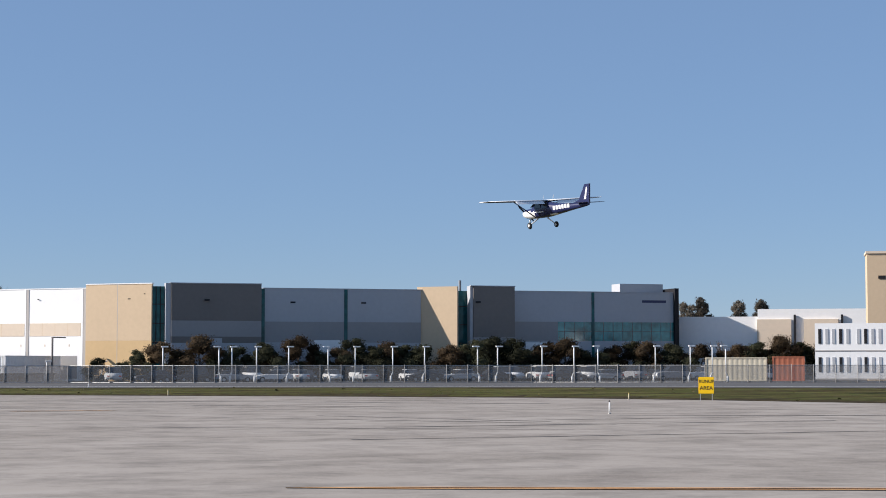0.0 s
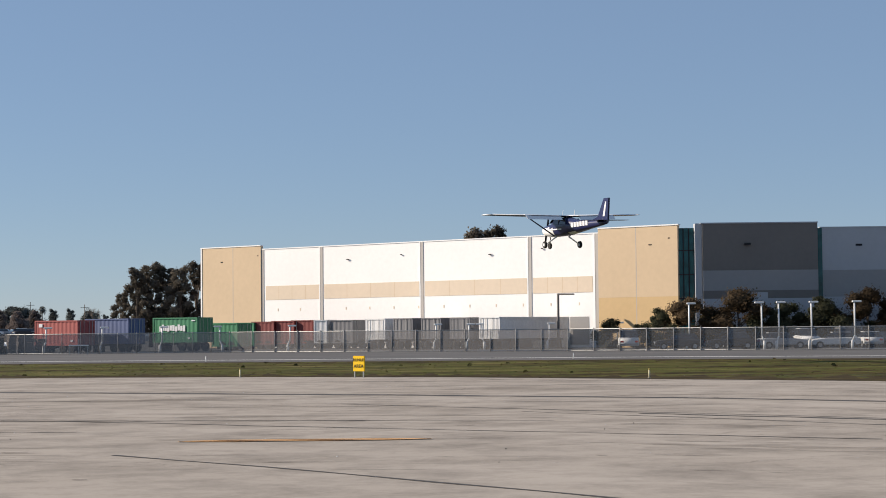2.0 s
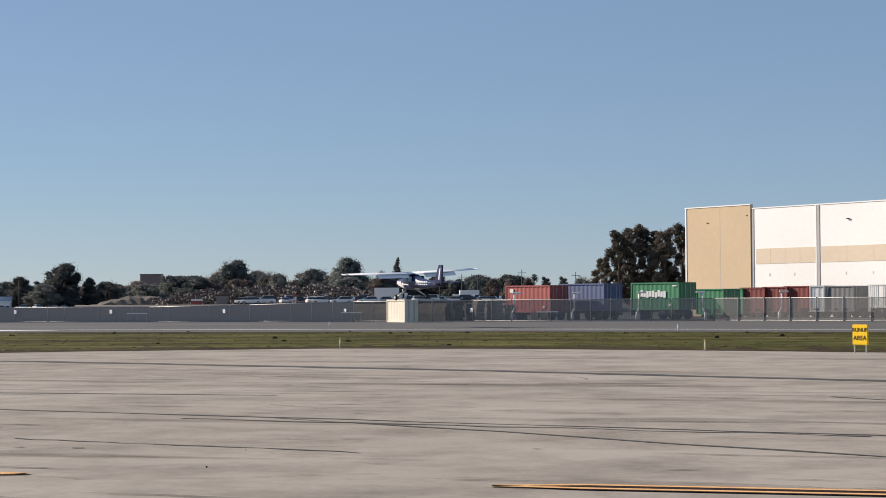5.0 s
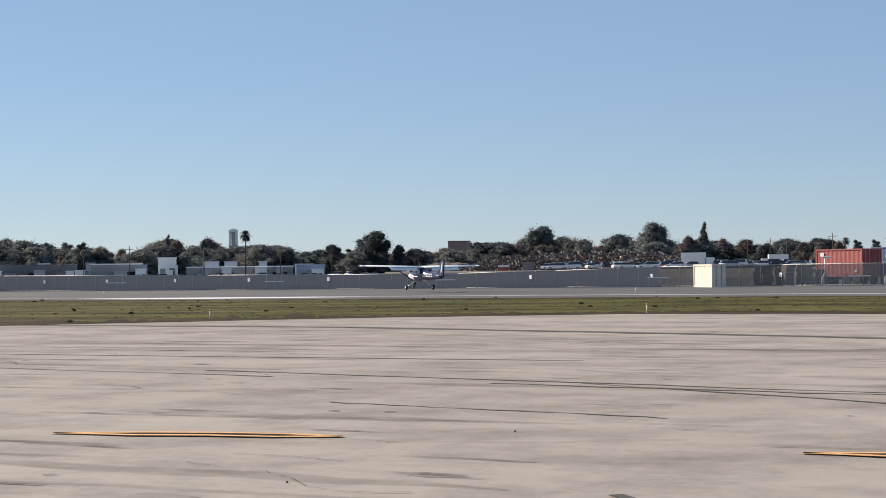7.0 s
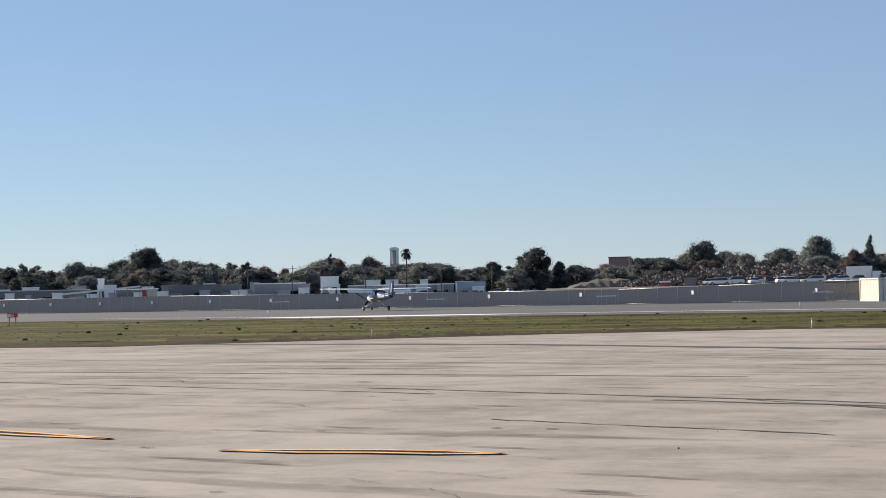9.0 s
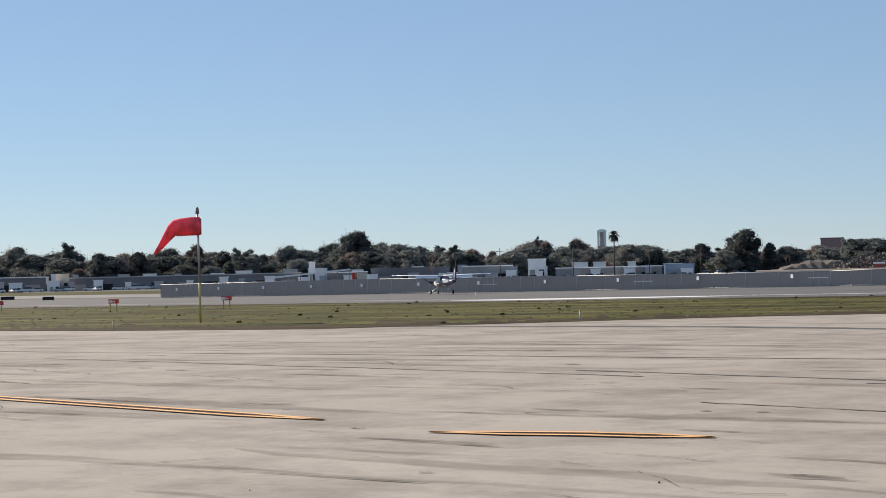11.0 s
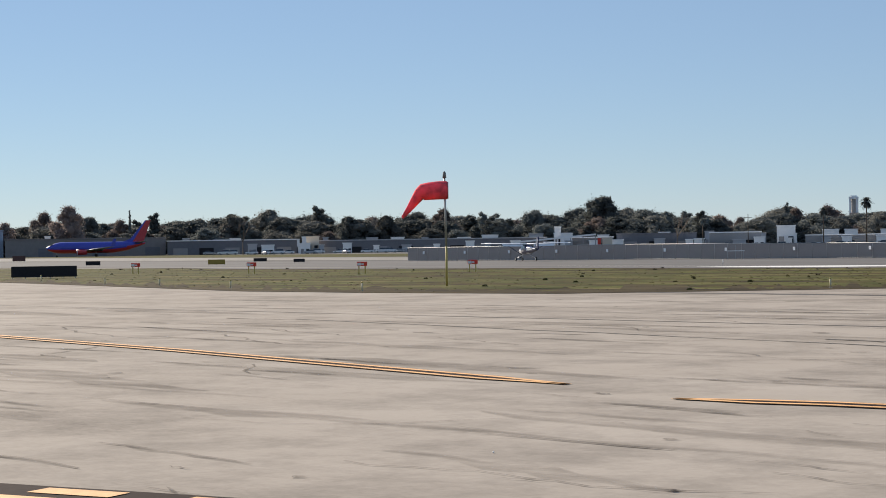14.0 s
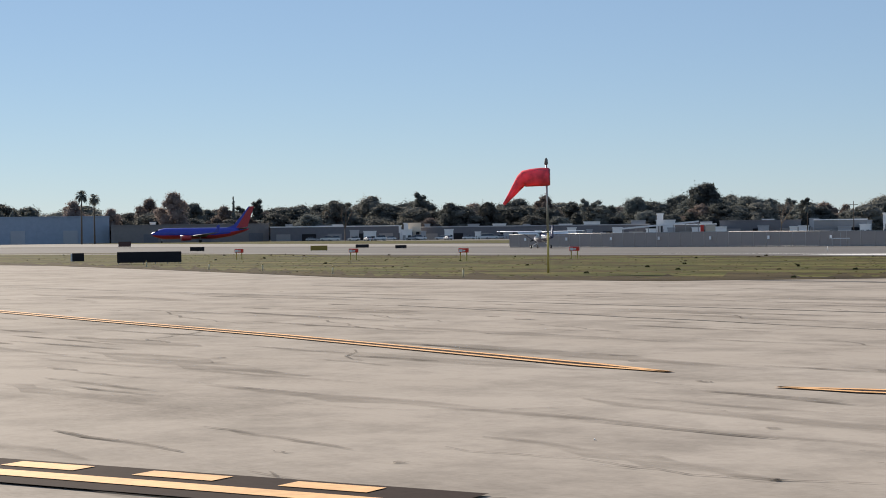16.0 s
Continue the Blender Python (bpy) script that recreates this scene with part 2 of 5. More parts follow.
def loft(bm, rings, mi=0, caps=True):
    rs = [[bm.verts.new(p) for p in ring] for ring in rings]
    out = []
    for a, b in zip(rs, rs[1:]):
        for i in range(len(a)):
            j = (i + 1) % len(a)
            f = bm.faces.new((a[i], a[j], b[j], b[i]))
            f.smooth, f.material_index = len(a) >= 8, mi
            out.append(f)
    if caps:
        for ring in (rs[0][::-1], rs[-1]):
            bm.faces.new(ring).material_index = mi
    bmesh.ops.recalc_face_normals(bm, faces=bm.faces)
    return out


def mesh_of(name, bm, *mats):
    me = bpy.data.meshes.new(name)
    bm.to_mesh(me)
    bm.free()
    for m in mats:
        me.materials.append(m)
    return me


def part(name, bm, material, parent, label=""):
    mats = material if isinstance(material, tuple) else (material,)
    ob = new(name, mesh_of(name, bm, *mats))
    ob.parent = parent
    if label:
        ob["label"] = label
    return ob


def thing(name, m, label, category, group="", kind=""):
    ob = new(name)
    ob.matrix_basis = m
    return tagged(ob, label, category, group, kind)


def one(name, bm, material, m, label, category="", group="", kind=""):
    mats = material if isinstance(material, tuple) else (material,)
    ob = new(name, mesh_of(name, bm, *mats))
    ob.matrix_basis = m
    return tagged(ob, label, category, group, kind)


def bx(name, dims, material, parent, turn=0.0, label="", bevel=0.0):
    bm = bmesh.new()
    box(bm, *dims, turn)
    if bevel:
        bmesh.ops.bevel(bm, geom=bm.edges[:], offset=bevel, segments=2, affect="EDGES")
    return part(name, bm, material, parent, label)


def spot(az, d):
    """A place on the plan, at a bearing to the right of straight ahead and a distance from the standing eye."""
    return d * math.sin(radians(az)), d * math.cos(radians(az))


EYE_Z, LENS = 1.74, 3200.0


def rise(px, d):
    """The height of a point that stands px units of 1/3200 over the horizon at the distance d."""
    return EYE_Z + px * d / LENS


def sheet(name, pts, material, z, label, category=""):
    bm = bmesh.new()
    f = bm.faces.new([bm.verts.new((x, y, z)) for x, y in pts])
    if f.normal.z < 0:
        bmesh.ops.reverse_faces(bm, faces=[f])
    bm.normal_update()
    for f in bm.faces:
        if f.normal.z < 0:
            f.normal_flip()
    bmesh.ops.triangulate(bm, faces=bm.faces[:])
    return one(name, bm, material, Matrix(), label, category, kind="structure")


def ribbon(bm, pts, w, z):
    """A flat strip of width w along a line, its ends tapered by the widths in w if it is a list."""
    ws = w if isinstance(w, (list, tuple)) else [w] * len(pts)
    rows = []
    for i, p in enumerate(pts):
        a, b = Vector(pts[max(i - 1, 0)]), Vector(pts[min(i + 1, len(pts) - 1)])
        t = (b - a).normalized()
        s = Vector((-t.y, t.x)) * ws[i] / 2
        rows.append((bm.verts.new((p[0] - s.x, p[1] - s.y, z)), bm.verts.new((p[0] + s.x, p[1] + s.y, z))))
    for a, b in zip(rows, rows[1:]):
        f = bm.faces.new((a[0], b[0], b[1], a[1]))
        f.normal_update()
        if f.normal.z < 0:
            f.normal_flip()


# ---- ground ----
bm = bmesh.new()
bmesh.ops.create_circle(bm, cap_ends=True, segments=64, radius=4200)
one("ground", bm, LOT, Matrix(), "flat grey brown airfield ground reaching the horizon", "ground", kind="structure")
EDGE = [spot(a, EYE_Z * LENS / p) for a, p in [(75, 128), (58, 123), (42.4, 114), (28, 109), (15.7, 100.5), (7, 92), (0, 87.6), (-6, 83.5), (-12, 81), (-20, 82.5), (-24, 84), (-28, 85.5), (-34, 87), (-40, 80.5), (-44, 74), (-46.7, 65.5), (-50, 55), (-53, 46), (-58, 38), (-66, 30)]]
TOPS = [spot(a, EYE_Z * LENS / p) for a, p in [(75, 52), (58, 54), (42.4, 56), (28, 57), (15.7, 56.5), (7, 56), (0, 54.7), (-6, 53), (-12, 51.5), (-20, 49), (-24, 47.5), (-28, 46), (-34, 41), (-40, 37.5), (-44, 34.5), (-46.7, 30), (-50, 26.5), (-53, 24.5), (-58, 22), (-66, 19)]]
sheet("apron", EDGE + [(-260, -60), (-260, -220), (260, -220), (260, -60)], CONCRETE, 0.012, "wide weathered concrete apron with dark streaks", "apron")
sheet("grass_strip", EDGE + TOPS[::-1], GRASS, 0.02, "strip of short dry green and brown grass", "grass")
RUN = [(x * 1.6, y * 1.6) for x, y in TOPS]
sheet("runway", [(x * 1.0, y * 1.0) for x, y in TOPS] + RUN[::-1], ASPHALT, 0.016, "dark grey asphalt runway", "runway")
bm = bmesh.new()
ribbon(bm, [(x * 1.085, y * 1.085) for x, y in TOPS[:13]], [1.1] * 9 + [0.8, 0.6, 0.5, 0.2], 0.03)
one("edge_line", bm, WHITEP, Matrix(), "long white painted runway edge line", "marking", kind="structure")
bm = bmesh.new()
ribbon(bm, [spot(a, d) for a, d in ((-20.5, 121), (-22.5, 123), (-25, 125), (-27.5, 127.5), (-29.6, 131))], [0.4, 3.5, 6, 5, 0.4], 0.034)
one("threshold_line", bm, WHITEP, Matrix(), "broad white painted runway band", "marking", kind="structure")
sheet("far_taxiway", [spot(-70, 480), spot(-53.6, 423), spot(-42.3, 273), spot(-37, 235), spot(-37, 290), spot(-42.3, 362), spot(-53.6, 700), spot(-70, 800)], PALE, 0.02, "pale concrete taxiway far across the field", "taxiway")
sheet("far_grass", [spot(-72, 860), spot(-53.6, 720), spot(-42.3, 370), spot(-34, 300), spot(-34, 420), spot(-42.3, 560), spot(-53.6, 1500), spot(-72, 1700)], GRASS, 0.02, "far band of dry olive grass", "grass")
sheet("near_taxi_line", [spot(-60, 235), spot(-53, 207), spot(-44, 172), spot(-37.5, 150), spot(-37.5, 153.5), spot(-44, 177), spot(-53, 214), spot(-60, 243)], PALE, 0.03, "pale concrete shoulder beside the grass", "shoulder")

# worn brown verge between grass and apron
vr = random.Random(9)
VERGE = ramp_mat("bare brown verge", [(0.34, (0.026, 0.019, 0.01)), (0.5, (0.05, 0.037, 0.018)), (0.66, (0.085, 0.066, 0.03))], 0.5, stretch=(0.4, 1.2, 1), bump=0.3, spec=0.05)
for k0, k1, wide, lab in ((0.0, 0.0, 0.2, "uneven brown dry verge along the apron edge"), (0.8, 1.0, 0.0, "dark dry weeds along the runway edge")):
    bm, last = bmesh.new(), None
    for i in range(19 * 22 + 1):
        j, f = min(i // 22, 18), i / 22 - min(i // 22, 18)
        a, b = Vector(EDGE[j]).lerp(Vector(EDGE[j + 1]), f), Vector(TOPS[j]).lerp(Vector(TOPS[j + 1]), f)
        lo, hi = (0.0, 0.04 + 0.16 * vr.random() ** 2) if wide else (0.97 - 0.13 * vr.random() ** 2, 0.998)
        pair = [bm.verts.new((*a.lerp(b, q), 0.025)) for q in (lo, hi)]
        if last:
            bm.faces.new((last[0], last[1], pair[1], pair[0]))
        last = pair
    bmesh.ops.recalc_face_normals(bm, faces=bm.faces)
    for fc in bm.faces:
        fc.normal_update()
        if fc.normal.z < 0:
            fc.normal_flip()
    one("verge", bm, VERGE, Matrix(), lab, "verge", kind="structure")

# tar seams and streaks on the apron
rng = random.Random(4)
bm, bs = bmesh.new(), bmesh.new()
for x0, y0, x1, y1, w in [(-40, 56.5, -20, 52.3, 0.8), (-20, 52.3, -6, 45.4, 0.8), (-6, 45.4, 4, 39.3, 0.75), (4, 39.3, 12, 33.8, 0.7), (12, 33.8, 26, 20, 0.5), (-14, 29.3, 6, 22.3, 0.12), (-30, 33, -12, 27.6, 0.1), (-8, 26.4, 2, 23.5, 0.14), (-60, 40, -8, 33, 0.12), (-9, 22.3, -4, 20.5, 0.08), (2, 33, 30, 3, 0.12), (6, 27, 26, 0, 0.1), (-45, 45, -5, 37.5, 0.1), (7.5, 5, 12.1, -5.8, 0.2), (4.8, -8.5, 21.6, -9.3, 0.3), (8.6, 25, 18.2, 15.5, 0.3), (-6.5, 26.6, 10.4, 14.2, 0.12), (0, -17, 20, -18.5, 0.22), (-4, -4, 9, -13, 0.18), (12, 2, 30, -6, 0.25), (-3, 13.6, 12.8, -9.4, 0.16), (8, -4, 28, -4.2, 0.16)]:
    n = 14
    ribbon(bm, [(x0 + (x1 - x0) * i / n + rng.uniform(-0.1, 0.1), y0 + (y1 - y0) * i / n + rng.uniform(-0.7, 0.7) * min(w, 0.15)) for i in range(n + 1)], [w * (rng.uniform(0.35, 1.2) if w < 0.4 else rng.uniform(0.75, 1.1)) for i in range(n + 1)], 0.018)
for i in range(360):
    d, az = rng.uniform(9, 58) ** 1.0, rng.uniform(-62, 48)
    x, y = spot(az, d)
    ln, w, tilt = rng.uniform(0.15, 1.0) ** 2 * 4.6 * (0.3 + d / 45), rng.uniform(0.03, 0.2) * (0.3 + d / 40), -0.14 + rng.uniform(-0.1, 0.06) - (0.5 if az > 22 else 0)
    k = 6
    ribbon(bs, [(x + ln * (j / k - 0.5), y + ln * tilt * (j / k - 0.5) + rng.uniform(-0.04, 0.04)) for j in range(k + 1)], [w * (0.15 + math.sin(math.pi * j / k)) * rng.uniform(0.6, 1.2) for j in range(k + 1)], 0.022)
one("apron_seams", bm, SEAM, Matrix(), "thin black tar-filled cracks in the concrete", "crack", kind="structure")
cracks = thing("apron_cracks", Matrix(), "thin meandering dark cracks across the concrete", "crack", kind="structure")
for i in range(90):
    d, az = rng.uniform(9, 46), rng.uniform(-62, 45)
    x, y = spot(az, d)
    way, pts = rng.uniform(-0.45, 0.2), []
    for j in range(rng.randint(7, 16)):
        pts.append((x, y))
        way += rng.uniform(-0.55, 0.55) - 0.25 * (way + 0.12)
        step = rng.uniform(0.12, 0.5) * (0.4 + d / 30)
        x, y = x + step * math.cos(way), y + step * math.sin(way)
    bc = bmesh.new()
    ribbon(bc, pts, [rng.uniform(0.01, 0.06) * (0.2 + d / 30) for p in pts], 0.0212 + 0.00001 * i)
    part("crack", bc, STAIN, cracks)
# small dark chips and bolts on the concrete
for i in range(12):
    x, y = spot(rng.uniform(-52, 20), rng.uniform(10, 24))
    bc = bmesh.new()
    bmesh.ops.create_icosphere(bc, subdivisions=1, radius=rng.uniform(0.008, 0.014), matrix=pose(x, y, 0.02))
    part("chip", bc, RUBBER if i % 3 else POLE, cracks)
smears = thing("rubber_smears", Matrix(), "broad faint rubber smears along the concrete", "stain", kind="structure")
for i in range(64):
    d, az = rng.uniform(11, 62), rng.uniform(-64, 48)
    x, y = spot(az, d)
    ln, w, tilt = rng.uniform(3, 11) * (0.4 + d / 50), rng.uniform(0.25, 1.1) * (0.3 + d / 45), -0.16 + rng.uniform(-0.1, 0.06) - (0.5 if az > 22 else 0)
    bw = bmesh.new()
    ribbon(bw, [(x + ln * (j / 9 - 0.5), y + ln * tilt * (j / 9 - 0.5) + rng.uniform(-0.12, 0.12)) for j in range(10)], [w * (0.1 + math.sin(math.pi * j / 9)) * rng.uniform(0.5, 1.2) for j in range(10)], 0.0205 + 0.00001 * i)
    part("smear", bw, SMEAR, smears)
one("apron_stains", bs, STAIN, Matrix(), "dark tyre and oil streaks on the concrete", "stain", kind="structure")


def taxi_line(pts, taper):
    """Two yellow lines with black borders."""
    bk, by = bmesh.new(), bmesh.new()
    n = len(pts)
    ws = [0.52 if i < n - 1 and (i or not taper) else 0.06 for i in range(n)]
    ribbon(bk, pts, ws, 0.0235)
    for off in (-0.16, 0.16):
        line = []
        for i, p in enumerate(pts):
            a, b = Vector(pts[max(i - 1, 0)]), Vector(pts[min(i + 1, n - 1)])
            t = (b - a).normalized()
            k = off if i < n - 1 and (i or not taper) else 0
            line.append((p[0] - t.y * k, p[1] + t.x * k))
        ribbon(by, line, 0.12, 0.0265)
    one("marking_border", bk, BLACKP, Matrix(), "black border under yellow taxi lines", "marking", kind="structure")
    one("taxi_line", by, YELLOW, Matrix(), "worn double yellow taxi line", "marking", kind="structure")


taxi_line([(-90, 42.5), (-60, 33), (-36.6, 26.0), (-31, 24.3), (-22.6, 21.9), (-16.5, 19.9), (-13.9, 19.05), (-12.4, 18.6)], False)
taxi_line([(-10.2, 17.4), (-9.2, 17.5), (-8.4, 17.62), (-7.6, 17.6), (-6.9, 17.6)], True)
taxi_line([(-8, -34.1), (-5.9, -35.2), (-2.5, -37), (0.5, -38.6), (4, -40.5)], True)
taxi_line([(-2.07, 16.85), (-1.2, 16.85), (0.2, 16.7), (1.6, 16.55), (2.6, 16.4)], True)
# boundary marking: a solid and a broken yellow line on black
bk, by = bmesh.new(), bmesh.new()
u, v = Vector((0.9855, 0.17)), Vector((-0.17, 0.9855))
o = v * 9.85 - u * 8.5
ribbon(bk, [o + u * s for s in (-14, -6, 0, 2.6)], 1.03, 0.028)
ribbon(by, [o + u * s - v * 0.13 for s in (-14, -6, 0, 2.6)], 0.25, 0.034)
for i in range(-9, 2):
    ribbon(by, [o + u * (1.3 * i - 0.17) + v * 0.29, o + u * (1.3 * i + 0.56) + v * 0.29], 0.25, 0.034)
one("boundary_border", bk, BLACKP, Matrix(), "black painted band under the boundary marking", "marking", kind="structure")
one("boundary_marking", by, YELLOW, Matrix(), "solid and broken yellow boundary marking", "marking", kind="structure")


# ---- foliage ----
def leaves(bm, lumps, count, size, rnd, mi=0):
    """Many small leaf blades on the outside of overlapping lumps (x, y, z, rx, rz)."""
    tot = sum(l[3] * l[4] for l in lumps)
    for x, y, z, r, h in lumps:
        for v in bmesh.ops.create_icosphere(bm, subdivisions=2, radius=1, matrix=Matrix.Translation((x, y, z)) @ Matrix.Diagonal((r * 0.68, r * 0.68, h * 0.68, 1)))["verts"]:
            v.co += Vector((rnd.uniform(-0.2, 0.2), rnd.uniform(-0.2, 0.2), rnd.uniform(-0.2, 0.2))) * r
        for i in range(max(4, int(count * r * h / tot))):
            v = Vector((rnd.gauss(0, 1), rnd.gauss(0, 1), rnd.gauss(0, 1))).normalized() * rnd.uniform(0.62, 1.0 + 0.6 * rnd.random() ** 3)
            c = Vector((x + v.x * r, y + v.y * r, z + v.z * h))
            s = size * rnd.uniform(0.6, 1.5)
            a = (v + Vector((rnd.uniform(-0.9, 0.9), rnd.uniform(-0.9, 0.9), rnd.uniform(-0.9, 0.9)))).normalized().orthogonal().normalized()
            b = v.cross(a).normalized() * s * rnd.uniform(0.5, 0.9)
            a = a * s
            f = bm.faces.new([bm.verts.new(c + q) for q in (-a * 0.9, b * 0.8 - a * 0.2, a, -b)])
            f.material_index = mi


def make_tree(name, rnd, h, w, material, style, count, size, label):
    """A tree of height h and crown width w, with trunk, limbs and crown."""
    t = thing(name, Matrix(), label, "tree")
    bt, bc = bmesh.new(), bmesh.new()
    low = {"round": 0.08, "tall": 0.06, "cone": 0.04, "spread": 0.12, "gum": 0.16, "bush": 0.05}[style]
    rod(bt, (0, 0, -0.1), (0.02 * h, 0, h * 0.5), 0.028 * h, 0.014 * h, 7)
    lumps = []
    n = {"round": 26, "tall": 20, "cone": 12, "spread": 28, "gum": 30, "bush": 13}[style]
    for i in range(n):
        k = (i + 0.5) / n
        z = h * (low + (0.93 - low) * k)
        if style == "cone":
            r, off = w * 0.5 * (1.02 - k) * 0.8 + 0.03 * h, 0.05 * w
        elif style == "tall":
            r, off = w * rnd.uniform(0.16, 0.24) * (1.15 - 0.6 * k), w * rnd.uniform(0.1, 0.28) * (1 - 0.5 * k)
        elif style == "gum":
            r, off = w * rnd.uniform(0.08, 0.16), w * 0.4 * math.sin(math.pi * min(0.95, k + 0.15)) ** 0.6
        else:
            r, off = w * rnd.uniform(0.1, 0.2), w * rnd.uniform(0.12, 0.4) * math.sin(math.pi * min(1, k * 0.9 + 0.12)) ** 0.7
        a = i * 2.4 + rnd.uniform(-0.5, 0.5)
        x, y = off * math.cos(a), off * math.sin(a)
        rz = min(r * rnd.uniform(0.7, 1.0), h * 0.99 - z) if style != "cone" else r * 1.2
        lumps.append((x, y, z, r, max(0.035 * h, rz)))
        if i % 2 == 0:
            rod(bt, (0, 0, h * (0.16 + 0.3 * k)), (x * 0.85, y * 0.85, z), 0.01 * h, 0.004 * h, 5)
    leaves(bc, lumps, count, size, rnd)
    part("trunk", bt, BARK, t)
    part("crown", bc, material, t)
    return t


def make_palm(name, rnd, h, label):
    t = thing(name, Matrix(), label, "palm tree")
    bt, bc = bmesh.new(), bmesh.new()
    rod(bt, (0, 0, 0), (0.1, 0, h - 1.2), 0.2, 0.13, 7)
    for i in range(80):
        a, e = rnd.uniform(0, 6.28), rnd.uniform(-1.1, 1.1)
        r = rnd.uniform(1.3, 2.0)
        p0 = Vector((0.1, 0, h - 1.6))
        p1 = p0 + Vector((math.cos(a) * math.cos(e), math.sin(a) * math.cos(e), math.sin(e))) * r * 0.6
        p2 = p0 + Vector((math.cos(a) * math.cos(e), math.sin(a) * math.cos(e), math.sin(e) - 0.35)) * r
        s = Vector((-math.sin(a), math.cos(a), 0)) * 0.28
        q = [bc.verts.new(v) for v in (p0 - s * 0.3, p0 + s * 0.3, p1 + s, p1 - s, p2)]
        bc.faces.new((q[0], q[1], q[2], q[3])), bc.faces.new((q[3], q[2], q[4]))
    part("trunk", bt, BARK, t)
    part("crown", bc, HAZE_LEAF, t)
    return t


def make_bare(name, rnd, h, label):
    t = thing(name, Matrix(), label, "tree")
    bt = bmesh.new()

    def grow(p, way, ln, r, depth):
        q = p + way * ln
        rod(bt, p, q, r, r * 0.6, 4)
        if depth:
            for i in range(3):
                grow(q, (way + Vector((rnd.uniform(-0.7, 0.7), rnd.uniform(-0.7, 0.7), rnd.uniform(0, 0.4)))).normalized(), ln * rnd.uniform(0.6, 0.8), r * 0.6, depth - 1)

    grow(Vector((0, 0, 0)), Vector((0, 0, 1)), h * 0.3, h * 0.02, 4)
    part("crown", bt, BARE, t)
    return t


def put(ob, x, y, turn=0.0, sc=1.0, z=0.0, wide=1.0):
    c = copy_thing(ob, pose(x, y, z, 0, 0, turn))
    c.scale = (sc * wide, sc * wide, sc)
    return c


trnd = random.Random(11)
far = [make_tree("tree", trnd, 10, 10.5, HAZE_LEAF, "round", 9000, 0.17, "dark green broadleaf tree far across the field"),
       make_tree("tree", trnd, 10, 8.5, HAZE_LEAF2, "round", 8500, 0.17, "brownish broadleaf tree far across the field"),
       make_tree("tree", trnd, 10, 6.5, HAZE_LEAF, "tall", 7500, 0.16, "dark upright tree far across the field"),
       make_tree("tree", trnd, 10, 12, HAZE_LEAF3, "spread", 9000, 0.17, "hazy grey green spreading tree far across the field"),
       make_tree("tree", trnd, 10, 5.2, HAZE_LEAF, "cone", 6500, 0.15, "dark pointed conifer far across the field")]
gum = make_tree("eucalyptus_tree", trnd, 10, 4.6, LEAFG, "gum", 6500, 0.12, "tall ragged eucalyptus tree behind the containers")
shrub = make_tree("shrub_tree", trnd, 4, 4.4, LEAFN, "bush", 5200, 0.07, "dense low dark green tree beside the grey warehouse")
shrub2 = make_tree("shrub_tree", trnd, 4, 4.2, LEAFO, "bush", 5200, 0.07, "low olive tree beside the grey warehouse")
palm = make_palm("palm_tree", trnd, 12, "tall fan palm far across the field")
bare = make_bare("bare_tree", trnd, 8, "leafless tree with thin grey twigs")
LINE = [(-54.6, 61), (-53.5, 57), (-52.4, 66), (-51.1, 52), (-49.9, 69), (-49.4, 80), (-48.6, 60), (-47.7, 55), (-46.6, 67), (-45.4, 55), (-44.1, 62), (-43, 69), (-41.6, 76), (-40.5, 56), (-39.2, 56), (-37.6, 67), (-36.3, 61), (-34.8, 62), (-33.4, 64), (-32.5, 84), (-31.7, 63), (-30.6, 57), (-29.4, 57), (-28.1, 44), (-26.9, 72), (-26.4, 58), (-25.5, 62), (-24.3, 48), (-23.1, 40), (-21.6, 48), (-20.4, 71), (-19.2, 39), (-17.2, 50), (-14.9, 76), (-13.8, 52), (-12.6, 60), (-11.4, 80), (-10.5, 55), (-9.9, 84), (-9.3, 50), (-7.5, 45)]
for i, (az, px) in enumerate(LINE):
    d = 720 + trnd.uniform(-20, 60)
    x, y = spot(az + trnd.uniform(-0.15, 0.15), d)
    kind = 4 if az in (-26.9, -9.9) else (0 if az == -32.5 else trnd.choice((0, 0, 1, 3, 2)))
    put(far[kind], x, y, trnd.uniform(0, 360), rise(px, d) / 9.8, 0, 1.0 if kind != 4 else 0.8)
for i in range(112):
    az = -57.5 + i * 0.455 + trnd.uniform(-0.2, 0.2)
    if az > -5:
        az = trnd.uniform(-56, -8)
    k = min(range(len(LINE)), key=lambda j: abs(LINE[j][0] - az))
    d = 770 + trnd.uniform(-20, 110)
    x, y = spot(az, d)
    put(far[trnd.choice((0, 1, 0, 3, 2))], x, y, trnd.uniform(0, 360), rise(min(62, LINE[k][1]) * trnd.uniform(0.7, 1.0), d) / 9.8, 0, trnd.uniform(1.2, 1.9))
for az, px, d in [(-24.4, 76, 560), (-52.1, 86, 600), (-51.7, 80, 610), (-25.7, 60, 600), (-29.4, 45, 620), (-5.6, 50, 560)]:
    x, y = spot(az, d)
    put(palm, x, y, trnd.uniform(0, 360), rise(px, d) / 11.6)
for az, px, d in [(-14.3, 70, 600), (-43.9, 64, 620), (-30.2, 58, 630), (-3.9, 55, 560)]:
    x, y = spot(az, d)
    put(bare, x, y, trnd.uniform(0, 360), rise(px, d) / 8.0)
